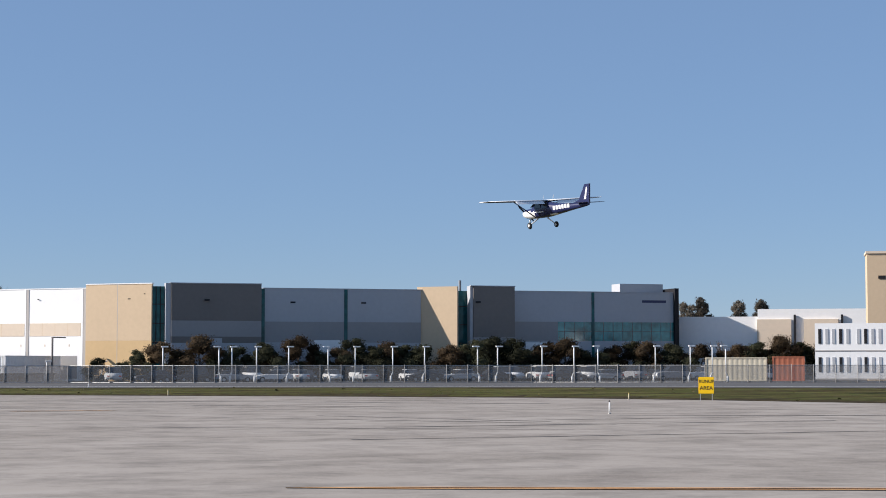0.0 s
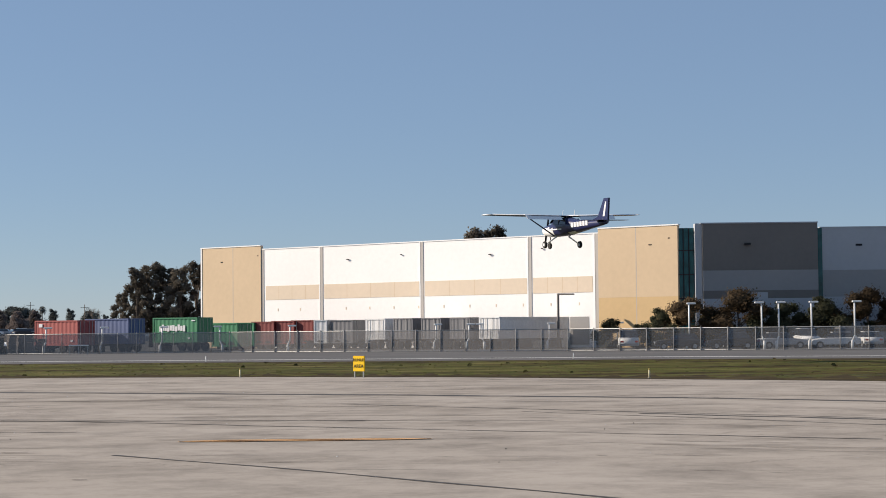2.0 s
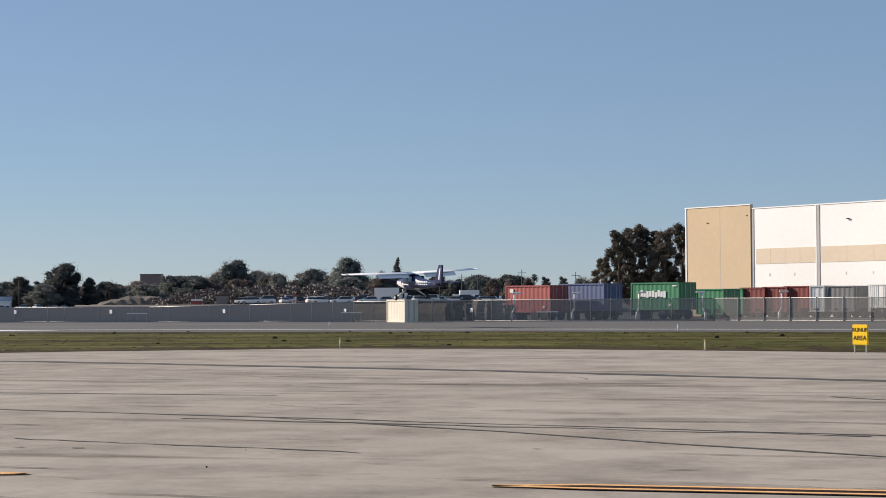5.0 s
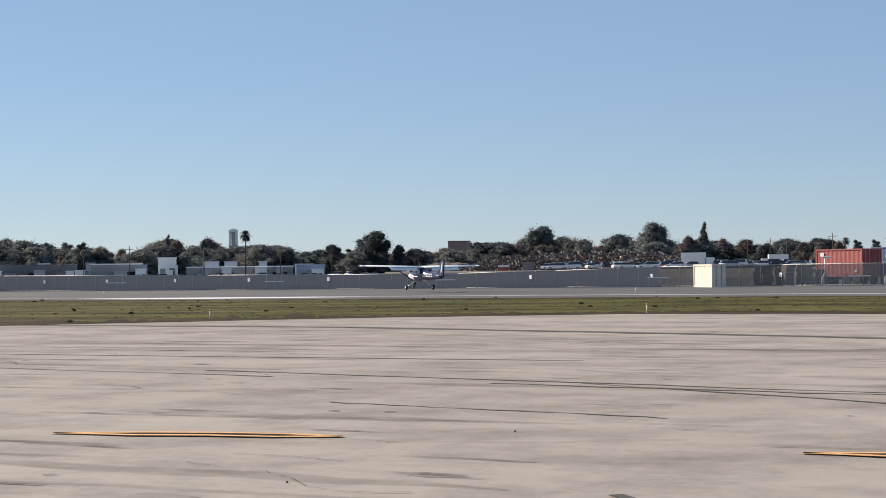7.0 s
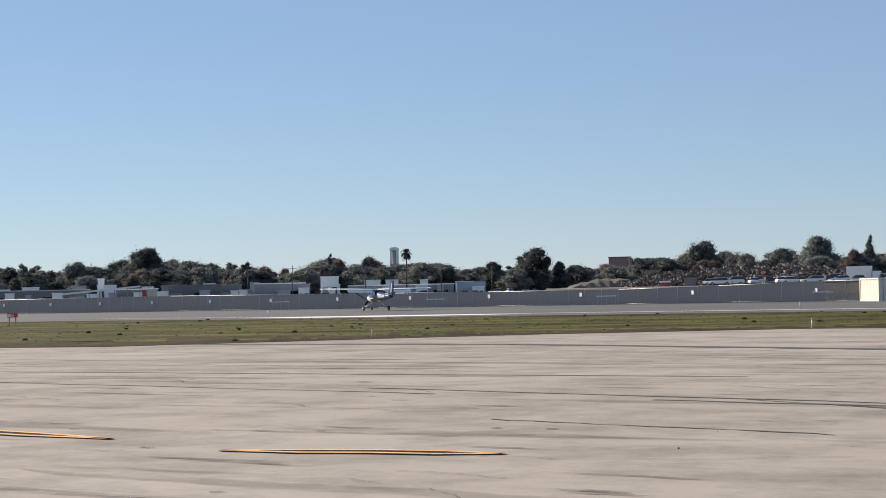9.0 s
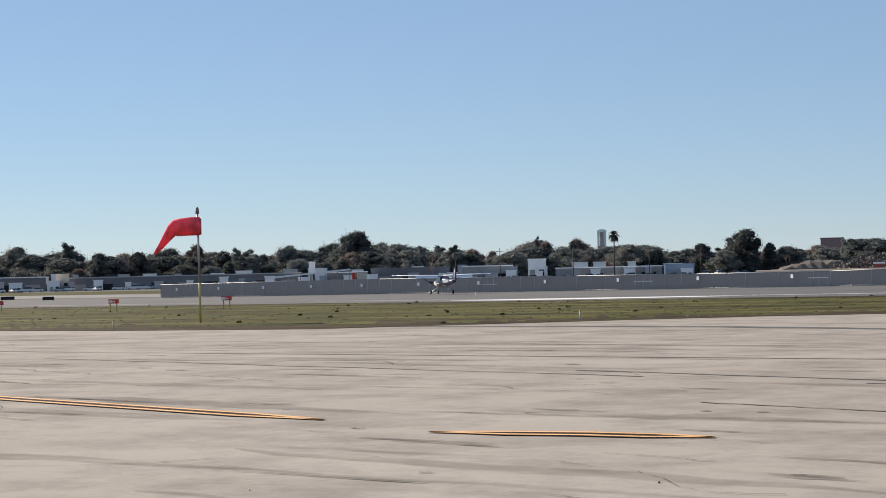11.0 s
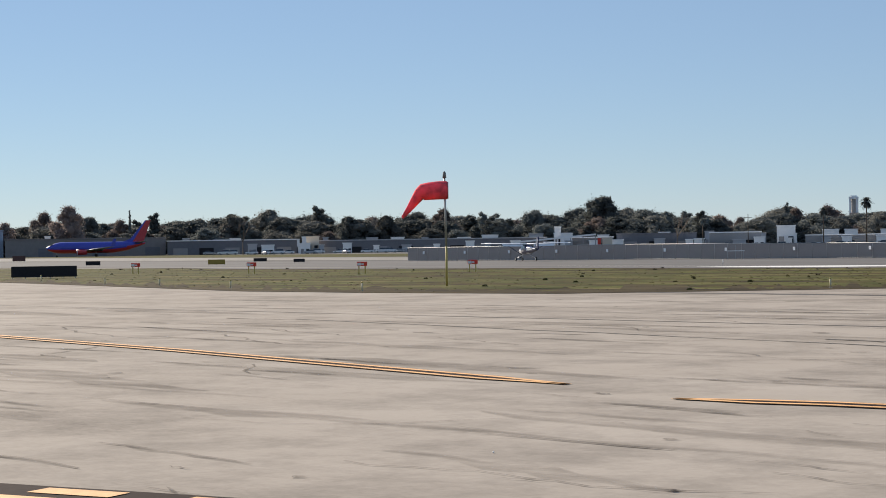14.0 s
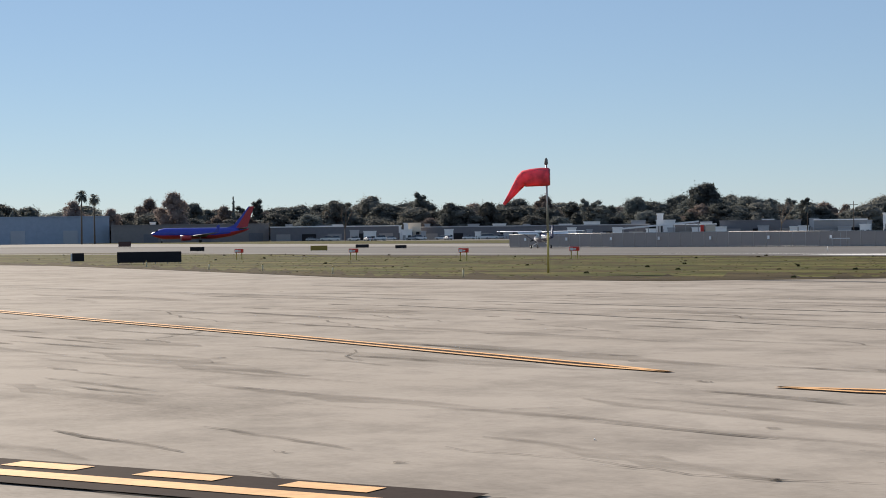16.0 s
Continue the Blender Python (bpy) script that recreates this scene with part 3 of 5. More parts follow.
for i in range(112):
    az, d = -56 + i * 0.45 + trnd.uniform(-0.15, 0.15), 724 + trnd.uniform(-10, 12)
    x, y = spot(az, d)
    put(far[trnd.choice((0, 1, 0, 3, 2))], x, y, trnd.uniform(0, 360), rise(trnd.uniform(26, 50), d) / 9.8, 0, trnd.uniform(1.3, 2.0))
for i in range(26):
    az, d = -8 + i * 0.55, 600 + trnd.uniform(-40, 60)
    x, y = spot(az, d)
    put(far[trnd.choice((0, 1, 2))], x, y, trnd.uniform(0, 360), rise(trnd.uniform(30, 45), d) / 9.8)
# eucalyptus behind the containers and behind the white warehouse
for x, y, h in [(-13.9, 231, 7.6), (-11.6, 229, 10.8), (-10.0, 231, 11.6), (-7.9, 231, 11.2), (-6.1, 229, 11.0), (-3.8, 232, 11.8), (-1.0, 230, 12), (37.5, 252, 17.4), (40.5, 252, 17.7), (45, 254, 15.9), (128, 166, 11.4), (132, 168, 12.2), (137, 166, 11.8), (142, 167, 12)]:
    put(gum, x, y, trnd.uniform(0, 360), h / 9.8)
# spares used as patterns stand with the others
for i, ob in enumerate(far):
    x, y = spot(-56.2 + 0.5 * i, 700)
    ob.matrix_basis, ob.scale = pose(x, y, 0), (1.35, 1.35, 1.35)
gum.matrix_basis = pose(2.5, 234, 0)
palm.matrix_basis = pose(*spot(-56.0, 640), 0)
bare.matrix_basis = pose(*spot(-19.0, 640), 0)


# ---- warehouse ----
A0, B0 = Vector((44.54, 158.88)), Vector((-2.9, 207.7))
wt = (B0 - A0).normalized()
WTURN = math.degrees(math.atan2(wt.y, wt.x))


# white wing: local x runs along the wall from the corner, local y points away from its outer face
ww = thing("warehouse", pose(A0.x, A0.y, 0, 0, 0, WTURN), "long white and tan tilt-up concrete warehouse beyond the fence", "warehouse")


def slab(name, s0, s1, z0, z1, proud, material, parent, deep=0.4):
    bm = bmesh.new()
    box(bm, (s0 + s1) / 2, proud - deep / 2, z0, s1 - s0, deep, z1 - z0)
    return part(name, bm, material, parent)


slab("wall", 9.6, 57.9, 0, 11.75, 0, WHITE, ww)
slab("end_panel", 0, 9.5, 5.1, 12.2, 0.14, TAN, ww)
slab("end_panel", 0, 9.5, 0, 5.096, 0.14, TANLOW, ww)
slab("end_panel", 57.9, 68.1, 0, 12.2, 0.14, TAN, ww)
for s0, s1 in ((10.3, 17.9), (18.7, 32.7), (33.5, 47.8), (48.6, 57.2)):
    slab("colour_band", s0, s1, 5.72, 7.38, 0.03, TAN2, ww, 0.1)
    for k in range(1, 4):
        s = s0 + (s1 - s0) * k / 4
        slab("panel_joint", s - 0.025, s + 0.025, 5.72, 7.38, 0.034, TAN, ww, 0.1)
for s in (9.75, 18.24, 33.05, 48.16, 57.7):
    slab("downpipe_recess", s - 0.2, s + 0.2, 0, 11.76, 0.05, JOINT, ww, 0.2)
    slab("pilaster_edge", s + 0.21, s + 0.36, 0, 11.76, 0.07, WHITE, ww, 0.2)
for s in (4.9, 62.6):
    slab("panel_joint", s - 0.04, s + 0.04, 0, 12.19, 0.145, JOINT, ww, 0.1)
slab("coping", -0.1, 9.5, 12.2, 12.32, 0.2, WHITE, ww, 0.5)
slab("coping", 9.5, 57.9, 11.75, 11.86, 0.06, WHITE, ww, 0.5)
slab("coping", 57.9, 68.2, 12.2, 12.32, 0.2, WHITE, ww, 0.5)
slab("coping", 67.95, 68.15, 0, 12.2, 0.2, WHITE, ww, 0.5)
for s, z in ((3.2, 10.3), (16.6, 10.4), (23.5, 10.0), (36, 10.4), (44, 10.1), (64.5, 10.4), (1.0, 10.9), (58.4, 11.0)):
    bm = bmesh.new()
    box(bm, s, 0.12, z, 0.36 if s not in (16.6, 36, 1.0, 58.4) else 0.18, 0.1, 0.1, 6)
    part("wall_lamp", bm, DARK, ww)
for s in np.arange(12, 57, 3.6):
    slab("dock_number", s - 0.07, s + 0.07, 4.38, 4.68, 0.02, TAN2, ww, 0.05)
    slab("dock_door", s - 1.2, s + 1.2, 0.3, 3.2, 0.02, GREYM, ww, 0.06)
bm = bmesh.new()
box(bm, 34, -22, 0, 67, 42, 11.3)
part("roof_block", bm, GREYM, ww)

# grey front, its wall line running on from the corner
A2, gd = Vector((58.09, 156.57)), Vector((0.99042, -0.13809))
GTURN = math.degrees(math.atan2(gd.y, gd.x))
gw = thing("office_warehouse", pose(A2.x, A2.y, 0, 0, 0, GTURN), "grey tilt-up warehouse front in shade with green corner glass", "warehouse")


def gslab(name, s0, s1, z0, z1, proud, material, deep=0.4, parent=None):
    bm = bmesh.new()
    box(bm, (s0 + s1) / 2, -proud + deep / 2, z0, s1 - s0, deep, z1 - z0)
    return part(name, bm, material, parent or gw)


# first tower
gslab("tower_panel", -11.44, -0.02, 7.6, 12.25, 0.5, GREYD)
gslab("tower_panel", -11.44, -0.02, 5.6, 7.596, 0.5, GREYM)
gslab("tower_panel", -11.44, -0.02, 4.8, 5.596, 0.5, GREYD)
gslab("tower_panel", -11.44, -0.02, 0, 4.796, 0.5, GREYB)
gslab("tower_coping", -11.62, 0.03, 12.25, 12.36, 0.56, GREYB, 0.6)
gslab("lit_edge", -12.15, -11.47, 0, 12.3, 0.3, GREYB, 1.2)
gslab("loading_door", -6.79, -5.05, 4.0, 5.4, 0.52, GREYB, 0.1)
# corner glass between the white wing and the tower
gslab("corner_glass", -13.84, -12.19, 0, 11.9, -0.5, GLASS, 0.3)
for z in (2.4, 4.8, 7.2, 9.6):
    gslab("mullion", -13.84, -12.19, z, z + 0.12, -0.46, DARK, 0.1)
for s in (-13.28, -12.73):
    gslab("mullion", s, s + 0.1, 0, 11.9, -0.44, DARK, 0.1)
# long grey wall
gslab("wall", 0.5, 21.21, 7.55, 11.75, 0, GREYB)
gslab("wall", 0.5, 21.21, 4.9, 7.546, 0, GREYM)
gslab("wall", 0.5, 21.21, 0, 4.896, 0, GREYB)
gslab("coping", 0.27, 21.4, 11.75, 11.86, 0.05, GREYB, 0.5)
for s in (0.25, 11.1):
    gslab("glazed_joint", s - 0.2, s + 0.25, 0, 11.74, 0.06, GLASS, 0.2)
for s in (8.78,):
    gslab("loading_door", s - 1.8, s + 1.8, 3.2, 5.2, 0.02, WHITE, 0.1)
# second corner: a sunlit tan return wall, then glass and the second tower
bm = bmesh.new()
ret = pose(0, 0, 0, 0, 0, WTURN - GTURN)
p0 = Vector((25.25, -3.0, 0))
wdir = (ret.to_3x3() @ Vector((1, 0, 0)))
p1 = p0 + wdir * 5.6
nrm = Vector((wdir.y, -wdir.x, 0))
ring = [p0, p1, p1 + nrm * 0.4, p0 + nrm * 0.4]
ring = [Vector((v.x, v.y, 0)) for v in ring]
loft(bm, [ring, [v + Vector((0, 0, 12.2)) for v in ring]])
part("return_wall", bm, TAN, gw, "sunlit tan return wall with a slanting shadow")
gslab("corner_glass", 25.12, 27.52, 0, 11.7, 0.9, GLASS, 0.3)
for z in (2.4, 4.8, 7.2, 9.6):
    gslab("mullion", 25.12, 27.52, z, z + 0.12, 0.93, DARK, 0.1)
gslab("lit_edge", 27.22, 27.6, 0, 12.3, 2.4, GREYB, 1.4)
gslab("tower_panel", 27.62, 33.3, 7.6, 12.25, 2.6, GREYD)
gslab("tower_panel", 27.62, 33.3, 5.6, 7.596, 2.6, GREYD)
gslab("tower_panel", 27.62, 33.3, 0, 5.596, 2.6, GREYM)
gslab("tower_coping", 27.22, 33.38, 12.25, 12.36, 2.66, GREYB, 0.6)
gslab("flue", 26.4, 26.65, 11.6, 13.1, 0.3, GREYM, 0.3)
gslab("tower_return", 33, 33.3, 0, 12.2, 2.4, GREYB, 2.6)
gslab("wall", 33.65, 57.12, 7.75, 11.75, 0, GREYB)
gslab("wall", 33.65, 57.12, 0, 5.2, 0, GREYB)
gslab("wall", 33.65, 40.29, 5.204, 7.746, 0, GREYM)
gslab("window_band", 40.29, 57.12, 5.204, 7.746, -0.02, WINGLASS)
gslab("coping", 33.56, 57.32, 11.75, 11.86, 0.05, GREYB, 0.5)
for s in (33.47, 45.34):
    gslab("glazed_joint", s - 0.2, s + 0.2, 0, 11.74, 0.06, GLASS, 0.2)
gslab("loading_door", 35.77, 38.78, 3.2, 5.0, 0.02, WHITE, 0.1)
for s in np.arange(41.26, 57.12, 1.4):
    gslab("window_mullion", s - 0.04, s + 0.04, 5.2, 7.75, 0.0, GREYD, 0.1)
gslab("window_rail", 40.29, 57.12, 6.45, 6.52, 0.0, GREYD, 0.1)
gslab("roof_plant_screen", 50.54, 56.92, 11.9, 13.1, -3.0, GREYB, 3.0)
# solid end wall in near-black, much darker than the front
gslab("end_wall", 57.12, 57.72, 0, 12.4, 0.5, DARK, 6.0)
gslab("sign_bar", 52.5, 56.04, 10.4, 10.75, 0.02, NAVY, 0.06)
for s, z in ((-7, 10.1), (4.0, 9.9), (13.3, 9.9), (28.2, 10.1)):
    gslab("wall_lamp", s - 0.3, s + 0.3, z, z + 0.2, 0.9 if s < 20 else 2.9, DARK, 0.3)
bm = bmesh.new()
box(bm, 23.0, 24, 0, 67, 44, 11.3)
part("roof_block", bm, GREYM, gw)


# ---- fence ----
FLINE = ((150, 74, 1.95), (125, 88, 1.95), (75, 115, 1.95), (29, 137.5, 1.95), (0, 155, 1.95), (-21, 158.1, 1.9), (-32, 159.8, 1.82), (-42, 161.3, 1.6), (-52, 162.8, 1.44), (-66, 164.9, 1.46), (-80, 167, 1.54), (-106, 170.8, 1.7), (-141, 176, 1.64))
FENCE = [Vector(p[:2]) for p in FLINE]
fence = thing("fence", Matrix(), "long grey chain-link fence with thin steel posts", "fence")
def link_mat(name, col, lo, hi):
    m = bpy.data.materials.new(name)
    m.use_nodes = True
    n, k = m.node_tree.nodes, m.node_tree.links
    b = n["Principled BSDF"]
    b.inputs["Base Color"].default_value, b.inputs["Roughness"].default_value = (*col, 1), 0.6
    tr, ms, nz, tcx, rg = n.new("ShaderNodeBsdfTransparent"), n.new("ShaderNodeMixShader"), n.new("ShaderNodeTexNoise"), n.new("ShaderNodeTexCoord"), n.new("ShaderNodeMapRange")
    nz.inputs["Scale"].default_value = 0.7
    k.new(tcx.outputs["Object"], nz.inputs[0])
    rg.inputs[3].default_value, rg.inputs[4].default_value = lo, hi
    k.new(nz.outputs[0], rg.inputs[0]), k.new(rg.outputs[0], ms.inputs[0])
    k.new(tr.outputs[0], ms.inputs[1]), k.new(b.outputs[0], ms.inputs[2]), k.new(ms.outputs[0], n["Material Output"].inputs[0])
    return m


# paler and denser mesh for the stretch before the containers
LINKC = link_mat("paler chain link fabric", (0.32, 0.3, 0.285), 0.3, 0.48)
LINK, LINKM, LINKD = link_mat("chain link fabric", (0.26, 0.25, 0.24), 0.2, 0.36), link_mat("weedy chain link fabric", (0.22, 0.205, 0.19), 0.42, 0.62), link_mat("chain link with windscreen cloth", (0.38, 0.33, 0.305), 0.8, 0.92)
bm = bmesh.new()
rod(bm, (0, 0, 0), (0, 0, 1.05), 0.034, n=6)
post_me = mesh_of("post", bm, mat("dull steel post", (0.32, 0.305, 0.29), 0.6, 0.0))
bm = bmesh.new()
rod(bm, (0, 0, 0), (0, 0, 1.02), 0.02, n=6)
# pale colour offsets the shade on these backlit posts so they blend in
post_thin = mesh_of("post", bm, mat("post lightened against shade", (0.62, 0.56, 0.52), 0.7))
for (a, c), ha, hc in zip(zip(FENCE, FENCE[1:]), [p[2] for p in FLINE], [p[2] for p in FLINE[1:]]):
    ln, t = (c - a).length, (c - a).normalized()
    turn = math.degrees(math.atan2(t.y, t.x))
    bm = bmesh.new()
    vs = box(bm, ln / 2, 0, 0.03, ln, 0.012, 1.0)
    for v in vs:
        if v.co.z > 0.5:
            v.co.z = (ha if v.co.x < ln / 2 else hc) - 0.03
    ob = part("link_fabric", bm, LINK if c.x > 20 else LINKC if a.x > -20 else LINKM if a.x > -31 else LINKD, fence)
    ob.matrix_basis = pose(a.x, a.y, 0, 0, 0, turn)
    bm = bmesh.new()
    rod(bm, (0, 0, ha), (ln, 0, hc), 0.03, n=6)
    rod(bm, (0, 0, 0.1), (ln, 0, 0.1), 0.02, n=6)
    ob = part("rail", bm, STEEL, fence)
    ob.matrix_basis = pose(a.x, a.y, 0, 0, 0, turn)
    num = int(ln / (2.3 if a.x > 20 else 1.7))
    for i in range(num):
        ob = new("post", post_me if a.x > -31 else post_thin)
        ob.parent = fence
        ob.location, ob.scale = (*(a + t * (ln * i / num) - Vector((-t.y, t.x)) * (-0.03)), 0), (1, 1, ha + (hc - ha) * i / num)
bm = bmesh.new()
box(bm, 0, 0, 0, 0.34, 0.03, 0.36)
plate_me = mesh_of("plate", bm, BRIGHT)
for az in (-38.2, -36.9, -35.5, -34.0, -32.4, -30.6, -28.7, -26.6, -24.3, -21.8, -18.9, -15.4, -11.6, -7.6):
    w = Vector(spot(az, 1))
    best = None
    for a, c in zip(FENCE, FENCE[1:]):
        t = c - a
        den = w.x * -t.y + w.y * t.x
        dd = (a.x * -t.y + a.y * t.x) / den
        s = (w.x * a.y - w.y * a.x) / den
        if -0.001 <= s <= 1 and dd > 0:
            best = w * (dd - 0.3)
    if best:
        ob = new("plate", plate_me)
        ob.parent = fence
        ob.location, ob.rotation_euler = (best.x, best.y, 0.85), (0, 0, radians(-az - 50))


for az, d in ((-11.4, 157), (-18.1, 163), (-23.5, 171), (-28.4, 183), (-5.2, 151)):
    t = thing("approach_light_bar", pose(*spot(az, d), 0, 0, 0, -az), "low pale light bar on thin posts before the fence", "light")
    bx("bar", (0, 0, 0.86, 1.8, 0.07, 0.07), POLE, t)
    for sx in (-0.8, 0, 0.8):
        bx("leg", (sx, 0, 0, 0.04, 0.04, 0.88 if sx else 1.5), STEEL, t)


# ---- light aeroplane ----
def ellipse(y, hw, zb, zt, n=16, sq=2.6):
    out = []
    for i in range(n):
        a = 2 * math.pi * i / n
        c, s = math.cos(a), math.sin(a)
        out.append(Vector((hw * math.copysign(abs(c) ** (2 / sq), c), y, (zb + zt) / 2 + (zt - zb) / 2 * math.copysign(abs(s) ** (2 / sq), s))))
    return out


def foil(x, y_le, chord, z, thick, n=7):
    top, low = [], []
    for i in range(n):
        u = i / (n - 1)
        th = thick * (2.6 * math.sqrt(u) * (1 - u) ** 0.9 + 0.03)
        top.append(Vector((x, y_le - chord * u, z + th * 0.75)))
        low.append(Vector((x, y_le - chord * u, z - th * 0.25)))
    return top + low[::-1]


# the white wing's shaded lower side, its shade put into a dark colour
SHADED_UNDER = mat("wing underside darkened for shade", (0.1, 0.115, 0.17), 0.35, var=0.06)


def make_plane():
    p = thing("light_aeroplane", Matrix(), "small navy and white high-wing propeller aeroplane coming in to land", "aeroplane")
    bm = bmesh.new()
    secs = [(1.8, 0.33, 0.84, 1.3), (1.5, 0.42, 0.74, 1.38), (0.95, 0.47, 0.69, 1.43), (0.7, 0.49, 0.68, 1.46), (0.25, 0.5, 0.68, 1.76), (-0.8, 0.49, 0.7, 1.79), (-1.3, 0.45, 0.76, 1.68), (-2.0, 0.38, 0.84, 1.56), (-3.2, 0.26, 0.98, 1.47), (-4.6, 0.13, 1.12, 1.4), (-5.15, 0.05, 1.2, 1.36)]
    loft(bm, [ellipse(*s) for s in secs])
    for f in bm.faces:
        c = f.calc_center_median()
        if c.y > 0.3:
            f.material_index = 0 if c.z > 1.22 else 1
        elif c.y > -1.4:
            f.material_index = 0
        else:
            f.material_index = 0 if c.z > 0.86 - 0.02 * c.y else 1
    part("fuselage", bm, (NAVY, PWHITE), p)
    bm = bmesh.new()
    loft(bm, [[Vector((x * 0.995 * s, y, z)) for x, y, z in ((-0.46, 0.73, 1.47), (0.46, 0.73, 1.47), (0.46, 0.26, 1.76), (-0.46, 0.26, 1.76))] for s in (1.0, 0.98)])
    part("windscreen", bm, WINDOW, p)
    for sx in (-1, 1):
        for y0, y1 in ((0.22, -0.45), (-0.55, -1.25)):
            bm = bmesh.new()
            ring = [(sx * 0.495, y0, 1.36), (sx * 0.485, y1, 1.36), (sx * 0.44, y1 + 0.06, 1.68), (sx * 0.45, y0 - 0.1, 1.68)]
            loft(bm, [[Vector(v) for v in ring], [Vector(v) + Vector((sx * 0.02, 0, 0)) for v in ring]])
            part("side_window", bm, WINDOW, p)
        # registration as plain bars
        for j in range(6):
            bm = bmesh.new()
            y = -1.85 - j * 0.28
            hw = 0.415 - (abs(y) - 1.7) * 0.104
            box(bm, sx * (hw + 0.0), y, 1.13 + j * 0.012, 0.03, 0.2, 0.27, -sx * 6)
            part("registration_bar", bm, PWHITE, p)
        bm = bmesh.new()
        box(bm, sx * 0.485, 0.2, 1.06, 0.03, 1.9, 0.07, 0)
        part("side_stripe", bm, PWHITE, p)
        bm = bmesh.new()
        zt = lambda x: 1.83 + abs(x) * 0.02
        loft(bm, [foil(sx * x, le, ch, zt(x), th) for x, le, ch, th in ((0.0, 0.62, 1.62, 0.115), (2.3, 0.62, 1.62, 0.115), (4.75, 0.5, 1.16, 0.085))])
        for f in bm.faces:
            f.material_index = 1 if f.normal.z < -0.3 else 0
        part("wing", bm, (PWHITE, SHADED_UNDER), p)
        bm = bmesh.new()
        loft(bm, [foil(sx * x, le, ch, zt(x), th) for x, le, ch, th in ((4.76, 0.5, 1.16, 0.086), (5.0, 0.42, 0.95, 0.07), (5.1, 0.25, 0.6, 0.03))])
        part("wing_tip", bm, PWHITE, p)
        bm = bmesh.new()
        rod(bm, (sx * 0.5, 0.05, 0.72), (sx * 2.25, 0.1, 1.84), 0.045, 0.035, 8)
        part("wing_strut", bm, NAVY, p)
        bm = bmesh.new()
        rings = []
        for x in (0.62, 2.9):
            z0 = zt(x) + 0.0
            rings.append([Vector((sx * x, yy, z0 + zz)) for yy, zz in ((-0.72, 0.05), (-0.72, -0.02), (-1.0, -0.12), (-1.2, -0.25), (-1.0, -0.06), (-0.86, 0.03))])
        loft(bm, rings)
        part("flap", bm, PWHITE, p)
        bm = bmesh.new()
        rod(bm, (sx * 0.4, -0.05, 0.68), (sx * 1.1, 0, 0.24), 0.05, 0.035, 6)
        part("gear_leg", bm, PWHITE, p)
        w = bmesh.new()
        rod(w, (sx * 1.09, 0, 0.21), (sx * 1.23, 0, 0.21), 0.21, n=18)
        bmesh.ops.bevel(w, geom=w.edges[:], offset=0.03, segments=2, affect="EDGES")
        wheel = part("wheel", w, RUBBER, p)
        w = bmesh.new()
        rod(w, (sx * 1.08, 0, 0.21), (sx * 1.24, 0, 0.21), 0.09, n=12)
        part("hub", w, PWHITE, wheel)
        bm = bmesh.new()
        loft(bm, [foil(sx * x, le, ch, 1.4, th) for x, le, ch, th in ((0.05, -4.15, 0.98, 0.05), (1.45, -4.4, 0.7, 0.035), (1.52, -4.5, 0.5, 0.02))])
        part("tailplane", bm, NAVY, p)
    bm = bmesh.new()
    fin = [(-3.3, 1.42), (-4.15, 1.62), (-4.85, 2.62), (-5.35, 2.62), (-5.2, 1.3), (-4.5, 1.3)]
    loft(bm, [[Vector((x, y, z)) for y, z in fin] for x in (-0.055, 0.055)])
    part("fin", bm, NAVY, p)
    for sx in (-1, 1):
        bm = bmesh.new()
        st = [(-4.72, 1.62), (-5.02, 2.42), (-5.14, 2.42), (-4.92, 1.62)]
        loft(bm, [[Vector((sx * x, y, z)) for y, z in st] for x in (0.05, 0.066)])
        part("fin_stripe", bm, PWHITE, p)
    bm = bmesh.new()
    rod(bm, (0, 1.42, 0.7), (0, 1.5, 0.3), 0.045, n=8)
    part("nose_leg", bm, STEEL, p)
    w = bmesh.new()
    rod(w, (-0.06, 1.5, 0.19), (0.06, 1.5, 0.19), 0.19, n=18)
    bmesh.ops.bevel(w, geom=w.edges[:], offset=0.025, segments=2, affect="EDGES")
    part("wheel", w, RUBBER, p)
    bm = bmesh.new()
    rod(bm, (0, 1.76, 1.1), (0, 2.06, 1.1), 0.15, 0.03, 12)
    part("spinner", bm, PWHITE, p)
    for x, y in ((-0.25, -0.5), (0.3, -0.9)):
        bm = bmesh.new()
        rod(bm, (x, y, 1.85), (x, y - 0.12, 2.2), 0.02, 0.01, 5)
        part("aerial", bm, PWHITE, p)
    prop = part("propeller", bmesh.new(), DARK, p)
    bm = bmesh.new()
    for s in (-1, 1):
        loft(bm, [[Vector((s * r + dx * 0.0, dy, dx)) for dx, dy in ((-c, -0.03), (0, 0.012), (c, 0.03), (0, -0.012))] for r, c in ((0.05, 0.05), (0.4, 0.085), (0.72, 0.075), (0.86, 0.03))])
    bm.to_mesh(prop.data)
    bm.free()
    prop.location = (0, 1.82, 1.1)
    return p, prop


plane, propeller = make_plane()


# ---- trees and cars before the grey front ----
GM = pose(A2.x, A2.y, 0, 0, 0, GTURN)
for i in range(31):
    s = -13.5 + i * 2.4 + trnd.uniform(-0.6, 0.6)
    q = GM @ Vector((s, -5.2 + trnd.uniform(-1, 1) - (1.5 if 22 < s < 33 else 0), 0))
    put(trnd.choice((shrub, shrub2, shrub)), q.x, q.y, trnd.uniform(0, 360), trnd.uniform(0.9, 1.45), 0, trnd.uniform(1.1, 1.4))
